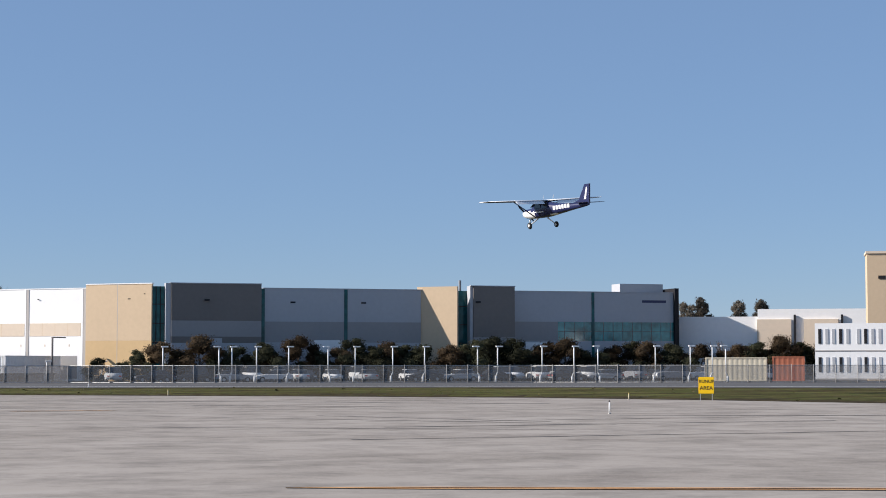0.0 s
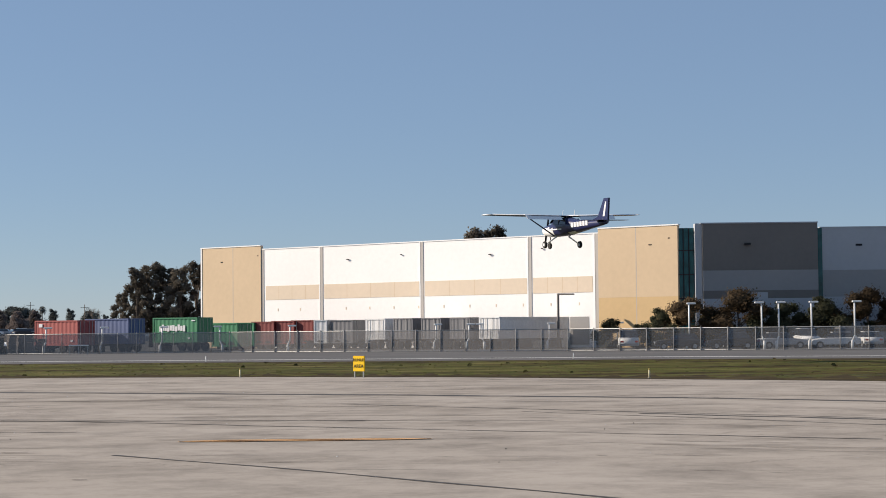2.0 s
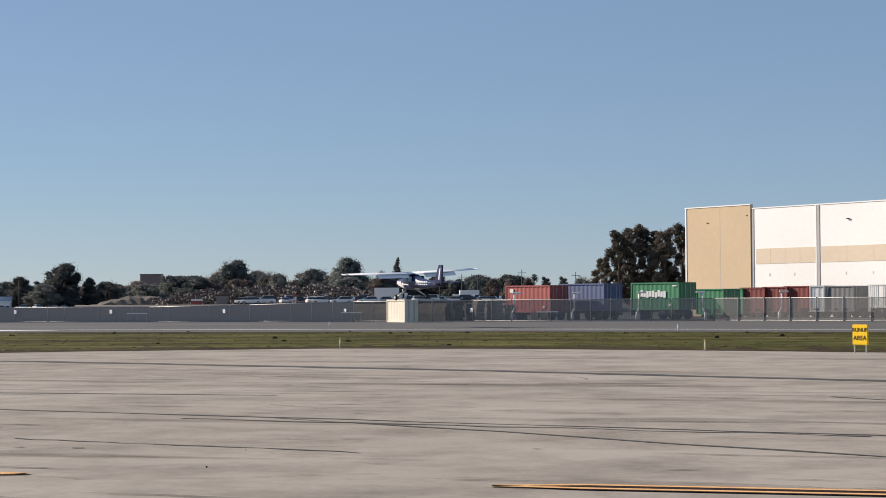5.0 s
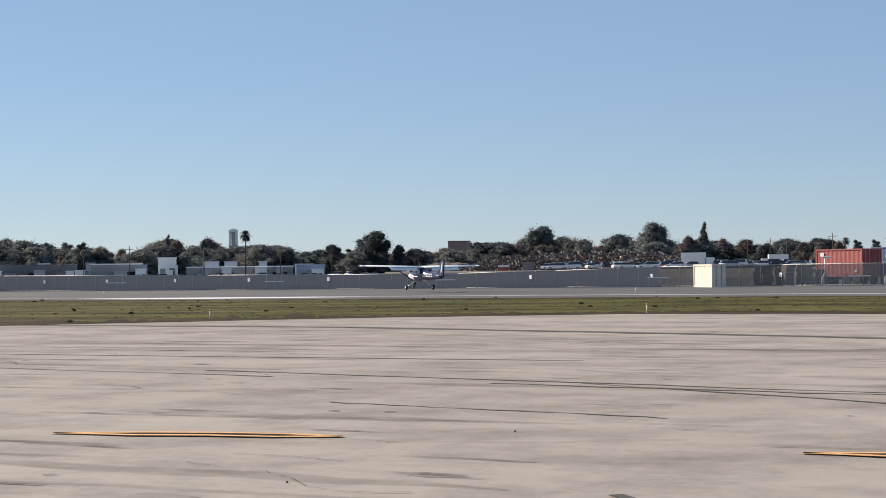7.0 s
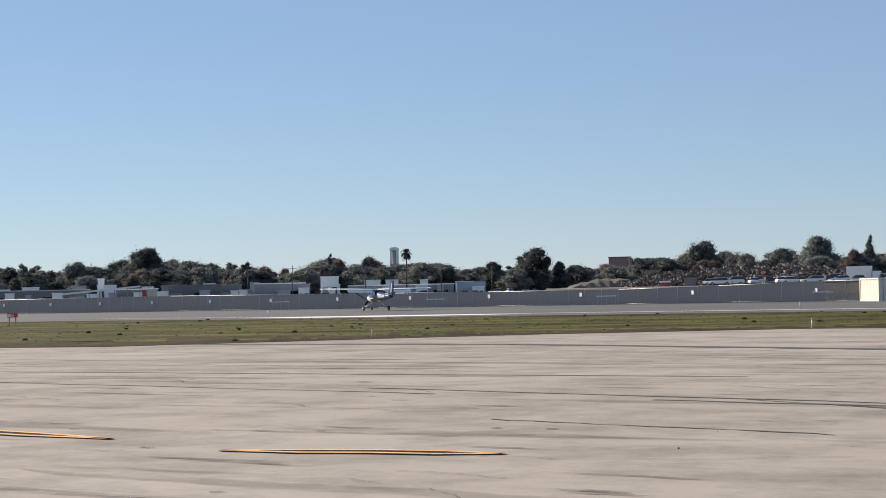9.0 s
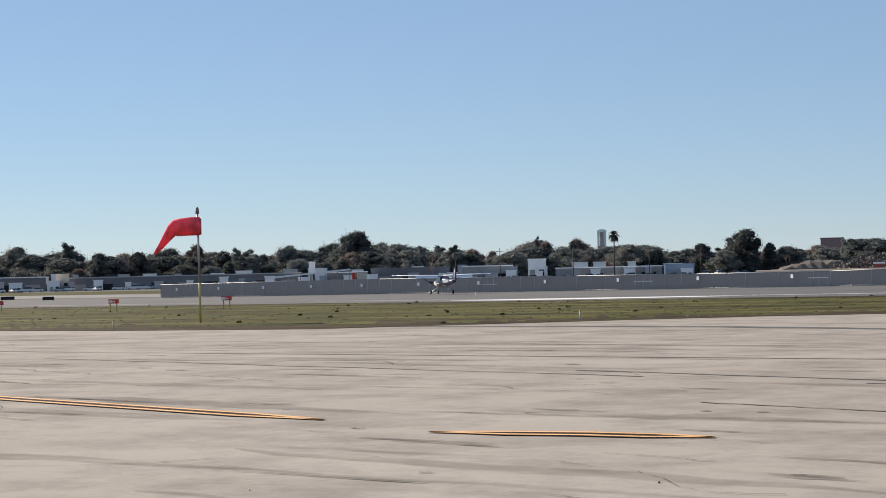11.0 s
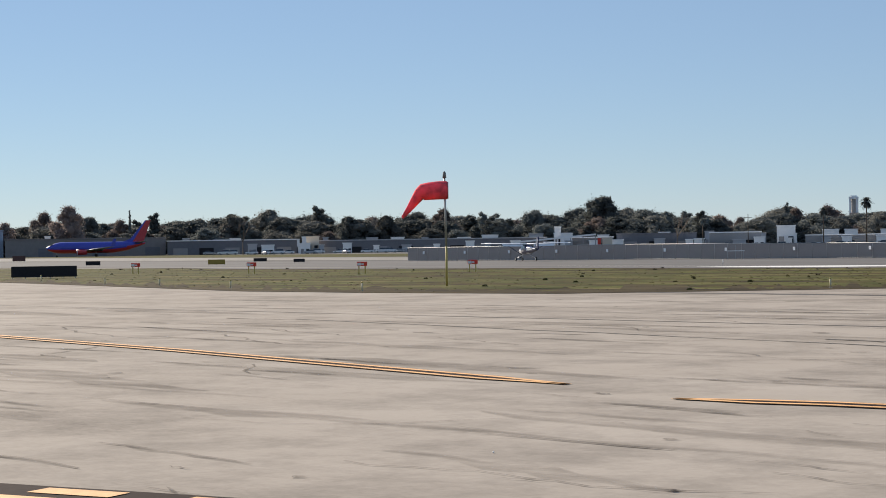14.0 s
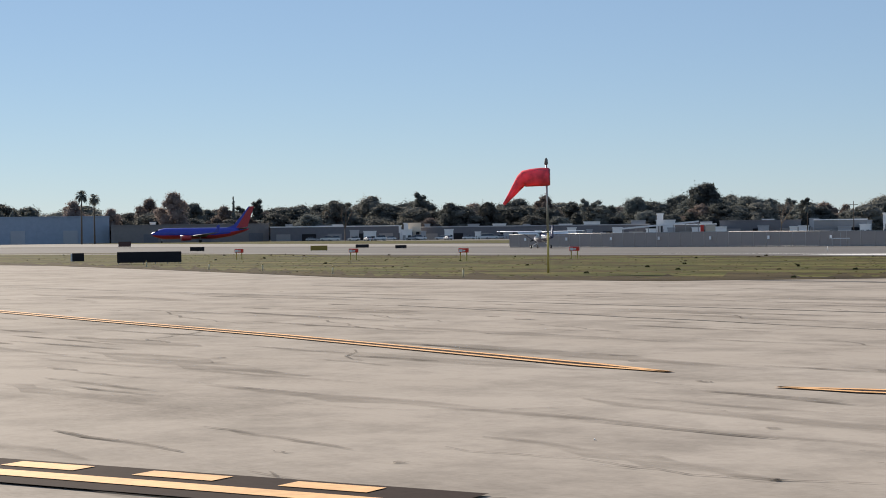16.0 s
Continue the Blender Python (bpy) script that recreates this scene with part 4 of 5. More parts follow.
for s, sc in ((-21, 0.75), (-18.5, 0.6), (64, 1.2), (67, 1.3), (70, 1.5), (73, 1.3), (76, 1.2)):
    q = GM @ Vector((s, -6.0, 0))
    put(shrub if s % 2 else shrub2, q.x, q.y, s * 40, sc, 0, 1.2)
shrub.matrix_basis = pose(*(GM @ Vector((-16.5, -5.5, 0))).xy, 0)
shrub2.matrix_basis = pose(*(GM @ Vector((61.5, -5.5, 0))).xy, 0)
q = GM @ Vector((63, -3, 0))
put(bare, q.x, q.y, 20, 0.75)
q = GM @ Vector((71, -4, 0))
put(bare, q.x, q.y, 80, 0.85)


def make_car(name, body_m, label, tall=0.0, cat="car"):
    """A parked car, 4.5 m long along y, with glasshouse, wheels and lamps."""
    c = thing(name, Matrix(), label, cat)
    bm = bmesh.new()
    side = [(-2.2, 0.35), (2.15, 0.35), (2.25, 0.62), (2.0, 0.82), (1.05, 0.92), (0.9, 0.95), (-1.5, 0.98), (-2.2, 0.92)]
    loft(bm, [[Vector((x, y, z + (tall * 0.5 if z > 0.5 else 0))) for y, z in side] for x in (-0.88, 0.88)])
    bmesh.ops.bevel(bm, geom=bm.edges[:], offset=0.06, segments=2, affect="EDGES")
    part("body", bm, body_m, c)
    bm = bmesh.new()
    z0, z1 = 0.9 + tall * 0.4, 1.42 + tall
    loft(bm, [[Vector((sx * w, y, z)) for sx, y in ((-1, a), (1, a), (1, b), (-1, b))] for w, a, b, z in ((0.82, 1.0, -1.75 - 0.3 * (tall > 0), z0), (0.68, 0.25, -1.3 - 0.6 * (tall > 0), z1))])
    part("glasshouse", bm, WINDOW, c)
    bm = bmesh.new()
    box(bm, 0, -0.55 - 0.25 * (tall > 0), z1 - 0.01, 1.36, 1.6 + 0.5 * (tall > 0), 0.06)
    part("roof", bm, body_m, c)
    for sx in (-1, 1):
        for y in (1.4, -1.35):
            w = bmesh.new()
            rod(w, (sx * 0.7, y, 0.33), (sx * 0.92, y, 0.33), 0.33, n=14)
            wh = part("wheel", w, RUBBER, c)
            w = bmesh.new()
            rod(w, (sx * 0.9, y, 0.33), (sx * 0.93, y, 0.33), 0.19, n=10)
            part("rim", w, STEEL, wh)
        bx("headlight", (sx * 0.62, 2.2, 0.6, 0.34, 0.08, 0.14), PWHITE, c)
        bx("tail_light", (sx * 0.66, -2.2, 0.66, 0.3, 0.06, 0.16), REDP, c)
    bx("bumper", (0, -2.2, 0.38, 1.7, 0.1, 0.18), STEEL, c)
    return c


CARS = [make_car("car", paint("white car paint", (0.78, 0.78, 0.77), 0.3), "white parked car in the lot behind the fence"),
        make_car("car", paint("silver car paint", (0.42, 0.43, 0.44), 0.3), "silver parked car in the lot behind the fence"),
        make_car("car", paint("dark car paint", (0.03, 0.032, 0.04), 0.3), "dark parked car in the lot behind the fence"),
        make_car("pickup_truck", paint("white truck paint", (0.75, 0.75, 0.74), 0.3), "white parked pickup truck in the lot", 0.35, "truck"),
        make_car("van", paint("grey van paint", (0.3, 0.31, 0.33), 0.3), "grey parked van in the lot", 0.5, "van")]
crnd = random.Random(8)
spots = [(s, -12.5) for s in np.arange(-20, 62, 3.3)] + [(s, -18.5) for s in np.arange(-16, 64, 4.6)]
for i, (s, y) in enumerate(spots):
    if crnd.random() < 0.16:
        continue
    q = GM @ Vector((s, y, 0))
    ob = crnd.choice(CARS)
    m = pose(q.x, q.y, 0, 0, 0, GTURN + crnd.choice((0, 180)) + crnd.uniform(-4, 4) + (90 if y < -15 else 0))
    copy_thing(ob, m)
for i, ob in enumerate(CARS):
    q = GM @ Vector((1.5 + 8.4 * i, -15.6, 0))
    ob.matrix_basis = pose(q.x, q.y, 0, 0, 0, GTURN)
for i in range(96):
    az, d = -14.8 + i * 0.112 + crnd.uniform(-0.1, 0.1), 400 + crnd.uniform(-50, 22)
    copy_thing(crnd.choice((CARS[0], CARS[1], CARS[0], CARS[3], CARS[0], CARS[2])), pose(*spot(az, d), 1.5, 0, 0, -az + crnd.choice((80, 95, 10, 270))))


bm = bmesh.new()
loft(bm, [[Vector((*spot(a, d0 + k), z)) for a, d0 in ((-20, 290), (-12, 290), (-3, 280), (-3, 470), (-12, 480), (-20, 480))] for k, z in ((0, 0.0), (4, 1.5))])
one("raised_yard", bm, mat("packed grey brown earth", (0.2, 0.165, 0.14), 0.9, var=0.25, scale=0.1, fine=1), Matrix(), "raised grey storage yard beyond the fence", "yard", kind="structure")


def make_box_truck():
    t = thing("box_truck", Matrix(), "white box truck parked in the yard beyond the fence", "truck")
    bx("cargo_box", (0, -1.0, 0.95, 2.4, 5.0, 2.4), POLE, t, bevel=0.05)
    bx("cab", (0, 2.5, 0.6, 2.2, 1.7, 1.7), PWHITE, t, bevel=0.15)
    bx("windscreen", (0, 3.33, 1.35, 1.9, 0.08, 0.7), WINDOW, t)
    for sx in (-1, 1):
        for y in (2.4, -2.2):
            w = bmesh.new()
            rod(w, (sx * 0.85, y, 0.45), (sx * 1.15, y, 0.45), 0.45, n=12)
            part("wheel", w, RUBBER, t)
    bx("chassis", (0, 0, 0.5, 0.9, 7.0, 0.4), DARK, t)
    return t


truck = make_box_truck()
for i in range(3):
    az, d = -12.4 + i * 2.3 + crnd.uniform(-0.15, 0.15), 400 + crnd.uniform(-20, 80)
    m = pose(*spot(az, d), 1.5, 0, 0, -az + crnd.choice((85, 95, 265, 20)))
    if i == 0:
        truck.matrix_basis = m
    else:
        copy_thing(truck, m)


# ---- lamp standards ----
def make_lamp(h):
    t = thing("lamp_standard", Matrix(), "short white lamp standard with a side arm behind the fence", "lamp")
    bm = bmesh.new()
    rod(bm, (0, 0, 0), (0, 0, 0.75), 0.13, 0.12, 10)
    part("base", bm, POLE, t)
    bm = bmesh.new()
    rod(bm, (0, 0, 0.7), (0.22, 0, 1.15), 0.075, n=8)
    rod(bm, (0.22, 0, 1.1), (0.22, 0, h), 0.07, n=8)
    part("pole", bm, POLE, t)
    bm = bmesh.new()
    box(bm, 0.42, 0, h - 0.06, 0.8, 0.3, 0.15)
    bmesh.ops.bevel(bm, geom=bm.edges[:], offset=0.03, segments=1, affect="EDGES")
    part("lamp_head", bm, POLE, t)
    return t


lamp, low_lamp = make_lamp(4.1), make_lamp(2.5)
LAMPS = [(40.2, 139.7), (46.5, 137.1), (47.5, 136.8), (50.1, 135.7), (53.5, 134.3), (58.1, 132.5), (60.6, 131.5), (64.6, 129.9), (68.0, 128.5), (73.6, 125.1), (75.2, 124.1), (79.6, 121.5), (82.7, 119.6), (85.4, 118.0), (90.6, 114.8), (94.0, 112.8), (96.1, 111.5), (97.7, 110.5), (-17.7, 160.0), (-12.4, 160.5), (-6.7, 160.9), (-0.7, 161.0), (5.7, 160.9), (20.0, 159.8), (23.2, 159.3), (24.9, 159.1), (31.0, 158.0), (37.5, 156.6)]
for i, (x, y) in enumerate(LAMPS):
    m = pose(x, y, 0, 0, 0, (GTURN if x > 20 else 0) + (180 if i % 4 == 1 else 0))
    if i == 0:
        lamp.matrix_basis = m
    elif i == 18:
        low_lamp.matrix_basis = m
    else:
        copy_thing(lamp if x > 40 else low_lamp, m)
# a tall dark lamp mast by the white wall
m1 = thing("lamp_mast", pose(33.3, 164.2, 0, 0, 0, 20), "tall dark lamp mast beside the white warehouse", "lamp")
bm = bmesh.new()
rod(bm, (0, 0, 0), (0, 0, 5.5), 0.13, n=8)
part("pole", bm, GREYD, m1)
bx("lamp_head", (0.9, 0, 5.42, 1.9, 0.35, 0.14), GREYD, m1)


# ---- containers and trailers ----
def make_container(name, w, l, h, material, label, legs=0.0, logo=None):
    """A ribbed steel box, long along x, its near corner at the origin; legs lift it onto a wheeled frame."""
    c = thing(name, Matrix(), label, "container")
    bm = bmesh.new()
    for sy, y in ((1, 0.0), (-1, w)):
        n = int(l / 0.14)
        prof = []
        for i in range(n + 1):
            prof.append((l * i / n, y + sy * (0.02 if (i // 2) % 2 else 0.0)))
        va = [bm.verts.new((x, yy, legs)) for x, yy in prof]
        vb = [bm.verts.new((x, yy, legs + h)) for x, yy in prof]
        for i in range(n):
            bm.faces.new((va[i], va[i + 1], vb[i + 1], vb[i]))
    bmesh.ops.recalc_face_normals(bm, faces=bm.faces)
    part("ribbed_side", bm, material, c)
    bx("core", (l / 2, w / 2, legs + 0.02, l - 0.02, w - 0.1, h - 0.04), material, c)
    bm = bmesh.new()
    for x in (0.05, l - 0.05):
        for y in (0.03, w - 0.03):
            box(bm, x, y, legs, 0.14, 0.14, h)
    for z in (legs, legs + h - 0.13):
        for y in (0.0, w):
            box(bm, l / 2, y, z, l, 0.1, 0.13)
        for x in (0.0, l):
            box(bm, x, w / 2, z, 0.1, w, 0.13)
    part("corner_frame", bm, material, c)
    for y in (0.35, 0.85, w - 0.85, w - 0.35):
        bm = bmesh.new()
        rod(bm, (-0.07, y, legs + 0.1), (-0.07, y, legs + h - 0.1), 0.025, n=5)
        part("lock_bar", bm, STEEL, c)
    if legs > 0.3:
        bm = bmesh.new()
        box(bm, l / 2, w / 2, legs - 0.25, l, 0.9, 0.22)
        box(bm, l - 0.8, w / 2, 0, 0.15, 1.6, legs - 0.1)
        part("chassis", bm, DARK, c)
        for x in (0.9, 2.1):
            for y in (0.12, w - 0.12):
                wb = bmesh.new()
                rod(wb, (x, y - 0.14, 0.48), (x, y + 0.14, 0.48), 0.48, n=14)
                part("wheel", wb, RUBBER, c)
    if logo:
        for x, z, sx, sz in logo:
            bx("lettering_bar", (x, -0.05, legs + z, sx, 0.02, sz), PWHITE, c)
    return c


def place(ob, x, y, ang):
    ob.matrix_basis = pose(x, y, 0, 0, 0, ang)
    return ob


CCREAM2 = paint("pale cream container paint", (0.72, 0.66, 0.55))
CREDD = paint("dark red container paint", (0.2, 0.04, 0.036))


# local x runs back along the sunlit side, local y to the right across the shaded end; mirrored by the turn
def cont(name, x, y, w, l, h, material, label, legs, logo=None, ang=140.0):
    c = make_container(name, w, l, h, material, label, legs, logo)
    c.matrix_basis = pose(x, y, 0, 0, 0, ang) @ Matrix.Diagonal((1, -1, 1, 1))
    return c


G1 = [(1.75 + 0.36 * k, 1.15 + 0.05 * (k % 3), 0.3, 0.62 - 0.09 * (k % 2)) for k in range(10)] + [(0.5, 2.2, 0.5, 0.12), (1.1, 0.35, 0.3, 0.2)]
cont("shipping_container", -15.3, 171.0, 2.44, 6.06, 2.59, CRED, "faded red shipping container on a trailer frame", 0.72, [(5.2, 1.9, 0.5, 0.35), (0.8, 0.4, 0.3, 0.2)])
cont("shipping_container", -10.2, 171.4, 2.44, 6.06, 2.59, CBLUE, "slate blue shipping container on a trailer frame", 0.86, [(5.3, 2.0, 0.5, 0.28), (5.2, 1.7, 0.3, 0.1)])
cont("shipping_container", -3.2, 171.6, 2.44, 6.06, 2.59, CGREEN, "bright green shipping container with white lettering bars", 0.92, G1)
cont("shipping_container", 3.0, 189, 2.44, 6.06, 2.59, CGREEN, "green shipping container behind the fence", 0.4)
cont("shipping_container", 5.2, 187.5, 2.44, 3.2, 2.59, CREDD, "dark red shipping container behind the fence", 0.5)
cont("shipping_container", 7.4, 186, 2.44, 3.2, 2.59, CREDD, "dark red shipping container behind the fence", 0.55)
cont("shipping_container", 9.4, 184.8, 2.44, 3.0, 2.59, CREDD, "dark red shipping container behind the fence", 0.6)
cont("shipping_container", -26.4, 154.4, 1.2, 3.7, 2.0, CCREAM2, "small cream storage container beside the fence", 0.0, ang=125)
WM = pose(A0.x, A0.y, 0, 0, 0, WTURN)
CTRAIL = paint("dark grey trailer paint", (0.17, 0.17, 0.18))
TRAILW = paint("white trailer paint", (0.74, 0.74, 0.73))
for i, s in enumerate(np.arange(12.5, 29, 3.7)):
    q = WM @ Vector((s, 13.2, 0))
    white = i in (0, 4)
    t = make_container("semi_trailer", 2.5, 12.0, 2.15, TRAILW if white else CTRAIL, "white semi-trailer backed to the loading dock" if white else "grey semi-trailer backed to the loading dock", 1.05)
    t["category"] = "trailer"
    t.matrix_basis = pose(q.x, q.y, 0, 0, 0, WTURN - 90)
cont("shipping_container", 10.9, 183.0, 2.44, 1.6, 2.6, TRAILW, "white container end beside the loading yard", 0.6, ang=150)
cont("shipping_container", 13.6, 181.0, 3.4, 3.0, 2.55, CTRAIL, "dark grey container in the loading yard", 0.6, ang=140)
cont("shipping_container", 16.3, 179.0, 2.44, 1.6, 2.65, TRAILW, "white container end beside the loading yard", 0.6, ang=150)
cont("shipping_container", 1.0, 178.0, 2.44, 3.5, 2.5, CGREEN, "dark green container behind the fence", 0.4, ang=140)
# brown stored material beside the cream container
brnd = random.Random(3)
for i in range(7):
    x, y = -24.3 + i * 0.95, 166 + brnd.uniform(-1, 1.5)
    bm = bmesh.new()
    h = brnd.uniform(1.2, 2.0)
    for j in range(5):
        box(bm, brnd.uniform(-0.1, 0.1), 0, j * h / 5, 0.85, 0.9, h / 5 - 0.02, brnd.uniform(-6, 6))
    one("pallet_stack", bm, DUST, pose(x, y, 0, 0, 0, brnd.uniform(0, 40)), "stack of brown wooden pallets behind the fence", "pallets", "pallets behind the fence")

# ---- white offices and portable cabins ----
cont("shipping_container", 104.5, 112.6, 2.4, 7.0, 2.75, CCREAM, "pale cream storage container behind the fence", 0.1, ang=145)
cont("shipping_container", 108.0, 110.1, 2.4, 3.6, 2.85, CRUST, "rust orange storage container behind the fence", 0.1, ang=145)
cabins = thing("portable_offices", pose(109.0, 109.4, 0, 0, 0, -38), "two-storey stack of white portable cabins", "cabin")
for z in (0.4, 3.65):
    bx("cabin", (4.6, 1.5, z, 9.2, 3.0, 3.1), WHITE, cabins)
    for i, x in enumerate((0.55, 1.35, 2.1, 2.9, 3.7, 4.9, 5.7, 6.5, 7.3, 8.2)):
        bx("window_slot", (x, -0.02, z + 0.75, 0.34, 0.08, 1.7), GREYB if i % 3 else DARK, cabins)
    bx("floor_beam", (4.6, 1.5, z - 0.12, 9.3, 3.1, 0.13), JOINT, cabins)
bx("end_door", (9.22, 1.5, 0.5, 0.06, 1.2, 2.2), GREYM, cabins)
off = thing("office_building", pose(118.7, 150.4, 0, 0, 0, -36.5), "low white office building with tan panels", "building")
bx("wall", (19, 8, 0, 50, 16, 8.6), WHITE, off)
bx("wall", (25, 7.6, 0, 32, 15.6, 9.6), WHITE, off)
bx("tan_panel", (11.2, -0.32, 0, 4.6, 0.3, 8.2), TAN2, off)
bx("tan_panel", (17.5, -0.32, 0, 4.6, 0.3, 8.2), TAN2, off)
bx("tan_panel", (36, -0.5, 8.6, 5, 4, 0.9), TAN2, off)
for x in (6, 7.2, 8.4, 27.5, 28.6):
    bx("window", (x, -0.28, 2.2, 0.9, 0.2, 2.4), DARK, off)
bx("downpipe", (14.0, -0.45, 0, 0.3, 0.3, 8.8), DARK, off)
bx("downpipe", (20.3, -0.45, 0, 0.3, 0.3, 8.8), DARK, off)
bx("roof_unit", (31, 2, 9.6, 6, 3, 1.0), GREYM, off)
tw = thing("stair_tower", pose(127.3, 122.0, 0, 0, 0, -36), "tall plain tan stair tower", "tower")
bx("shaft", (2.4, 3, 0, 6, 6, 16.0), TAN, tw)
bx("parapet", (2.4, 3, 16.0, 6.3, 6.3, 0.3), TAN2, tw)
bx("vent", (1.2, -0.05, 12.8, 0.9, 0.1, 0.4), DARK, tw)
red = make_car("red_truck", paint("red truck paint", (0.4, 0.03, 0.03), 0.3), "red and white truck beside the cabins", 0.6, "truck")
red.matrix_basis = pose(117.5, 99.5, 0, 0, 0, 60)

# ---- runway furniture ----
def flat_text(words, size, material, parent, m):
    cu = bpy.data.curves.new("words", "FONT")
    cu.body, cu.size, cu.align_x, cu.align_y, cu.extrude = words, size, "CENTER", "CENTER", 0.004
    tmp = bpy.data.objects.new("words", cu)
    me = bpy.data.meshes.new_from_object(tmp)
    bpy.data.objects.remove(tmp)
    me.materials.append(material)
    ob = new("lettering", me)
    ob.parent, ob.matrix_basis = parent, m
    return ob


def make_sign(x, y, s, turn):
    t = thing("airfield_sign", pose(x, y, 0, 0, 0, turn), "yellow runup area sign on two legs in the grass edge", "sign")
    bx("panel", (0, 0, 0.55 * s, 1.2 * s, 0.06, 1.3 * s), SIGNY, t, bevel=0.015)
    for sx in (-1, 1):
        bx("leg", (sx * 0.46 * s, 0.0, 0, 0.06 * s, 0.05, 0.55 * s), STEEL, t)
    flat_text("RUNUP", 0.36 * s, RUBBER, t, pose(0, -0.036, 1.5 * s, 90))
    flat_text("AREA", 0.42 * s, RUBBER, t, pose(0, -0.036, 0.98 * s, 90))
    return t


make_sign(4.72, 60.2, 0.51, -42)
make_sign(37.71, 23.37, 0.71, -37)


def marker(x, y, h, body, top, label):
    t = thing("edge_marker", pose(x, y, 0), label, "marker")
    bm = bmesh.new()
    rod(bm, (0, 0, 0), (0, 0, h), 0.035, 0.03, 8)
    part("stake", bm, body, t)
    bm = bmesh.new()
    rod(bm, (0, 0, h), (0, 0, h + 0.06), 0.042, 0.02, 8)
    part("cap", bm, top, t)
    bx("foot", (0, 0, 0, 0.1, 0.1, 0.04), JOINT, t)


for x, y in ((-14.1, 67.8), (-0.3, 63.4), (15.9, 54.0), (-29.3, 61.4), (-46.6, 55.2), (-57, 58.4), (-66, 62.6), (-72, 64.4), (-85, 71), (35.0, 27.2)):
    marker(x, y, 0.34, STAKE, DULLY, "short pale edge marker stake at the grass edge")
marker(19.0, 1.9, 0.5, POLE, RUBBER, "short white taxi light stub with a dark top")
for x, y in ((-27, 126), (-72, 131), (-2.0, 104), (22, 100)):
    marker(x, y, 0.35, POLE, POLE, "small white runway edge light")


def board(x, y, w, h, z, face, label, more=0.0):
    az = math.degrees(math.atan2(x, y)) + more
    t = thing("airfield_sign", pose(x, y, 0, 0, 0, -az), label, "sign")
    bx("panel", (0, 0, z, w, 0.22, h), face, t, bevel=0.02)
    n = max(2, int(w / 0.8) + 1)
    for i in range(n):
        bx("leg", (-w / 2 + 0.1 + (w - 0.2) * i / (n - 1), 0, 0, 0.05, 0.06, z), STEEL if z < 0.5 else DULLY, t)
    return t


board(-93.9, 78.7, 4.25, 0.72, 0.12, DARK, "long black backed airfield sign board")
b2 = board(-111.2, 86.2, 0.9, 0.62, 0.05, DARK, "small dark airfield sign box")
bx("pale_end", (-0.5, -0.02, 0.05, 0.12, 0.24, 0.6), POLE, b2)
board(-147, 148.4, 1.95, 0.55, 0.1, mat("faded amber sign back", (0.34, 0.23, 0.04), 0.6), "faded amber airfield sign on the far verge")
board(-168, 148.4, 1.75, 0.5, 0.1, DARK, "dark backed airfield sign on the far verge")
board(-250, 204, 2.2, 0.9, 0.3, mat("brown sign back", (0.1, 0.045, 0.035), 0.6), "brown backed airfield sign far across the field")
board(-170, 180, 1.8, 0.45, 0.1, DARK, "dark backed airfield sign beyond the runway")
board(-152, 168, 1.4, 0.4, 0.1, DARK, "dark backed airfield sign beyond the runway")
for x, y in ((-102.2, 94.5), (-88.3, 92.6), (-76.7, 90.9), (-72.4, 97.3)):
    t = board(x, y, 0.74, 0.28, 0.55, REDP, "small red and white airfield distance sign on a post", 40)
    bx("white_face", (-0.15, -0.125, 0.58, 0.3, 0.02, 0.18), PWHITE, t)
    bx("white_flag", (0.14, -0.125, 0.63, 0.22, 0.02, 0.09), PWHITE, t)

# windsock
ws = thing("windsock", pose(-48.0, 62.6, 0, 0, 0, 37.5), "faded red windsock drooping from a yellow and steel pole", "windsock")
bm = bmesh.new()
rod(bm, (0, 0, 0), (0, 0, 1.75), 0.05, n=10)
part("lower_pole", bm, DULLY, ws, "yellow painted lower pole")
bm = bmesh.new()
rod(bm, (0, 0, 1.74), (-0.04, 0, 4.75), 0.05, 0.04, 10)
part("upper_pole", bm, STEEL, ws)
bm = bmesh.new()
rod(bm, (-0.04, 0, 4.74), (-0.04, 0, 4.95), 0.09, 0.07, 10)
rod(bm, (-0.04, 0, 4.95), (-0.04, 0, 5.03), 0.07, 0.02, 10)
part("beacon", bm, GREYD, ws)
path = [((0.1, 0, 4.2), 0.37, 0), ((0.02, 0, 4.2), 0.4, 0), ((-0.3, 0, 4.2), 0.4, 2), ((-0.72, 0, 4.17), 0.385, 4), ((-1.02, 0, 4.13), 0.36, 12), ((-1.14, 0, 4.04), 0.28, 38), ((-1.34, 0, 3.76), 0.21, 50), ((-1.6, 0, 3.4), 0.14, 52), ((-1.9, 0, 3.02), 0.06, 52)]
bm = bmesh.new()
rings = []
for j, (c, r, a) in enumerate(path):
    m = Matrix.Translation(c) @ Matrix.Rotation(radians(-a), 4, "Y")
    rings.append([m @ Vector((0, r * math.cos(2 * math.pi * i / 20) * (1 + 0.05 * math.sin(3 * i + j)), r * math.sin(2 * math.pi * i / 20))) for i in range(20)])
loft(bm, rings, caps=False)
sock = part("sock", bm, SOCK, ws)
so = sock.modifiers.new("cloth", "SOLIDIFY")
so.thickness = 0.012
bm = bmesh.new()
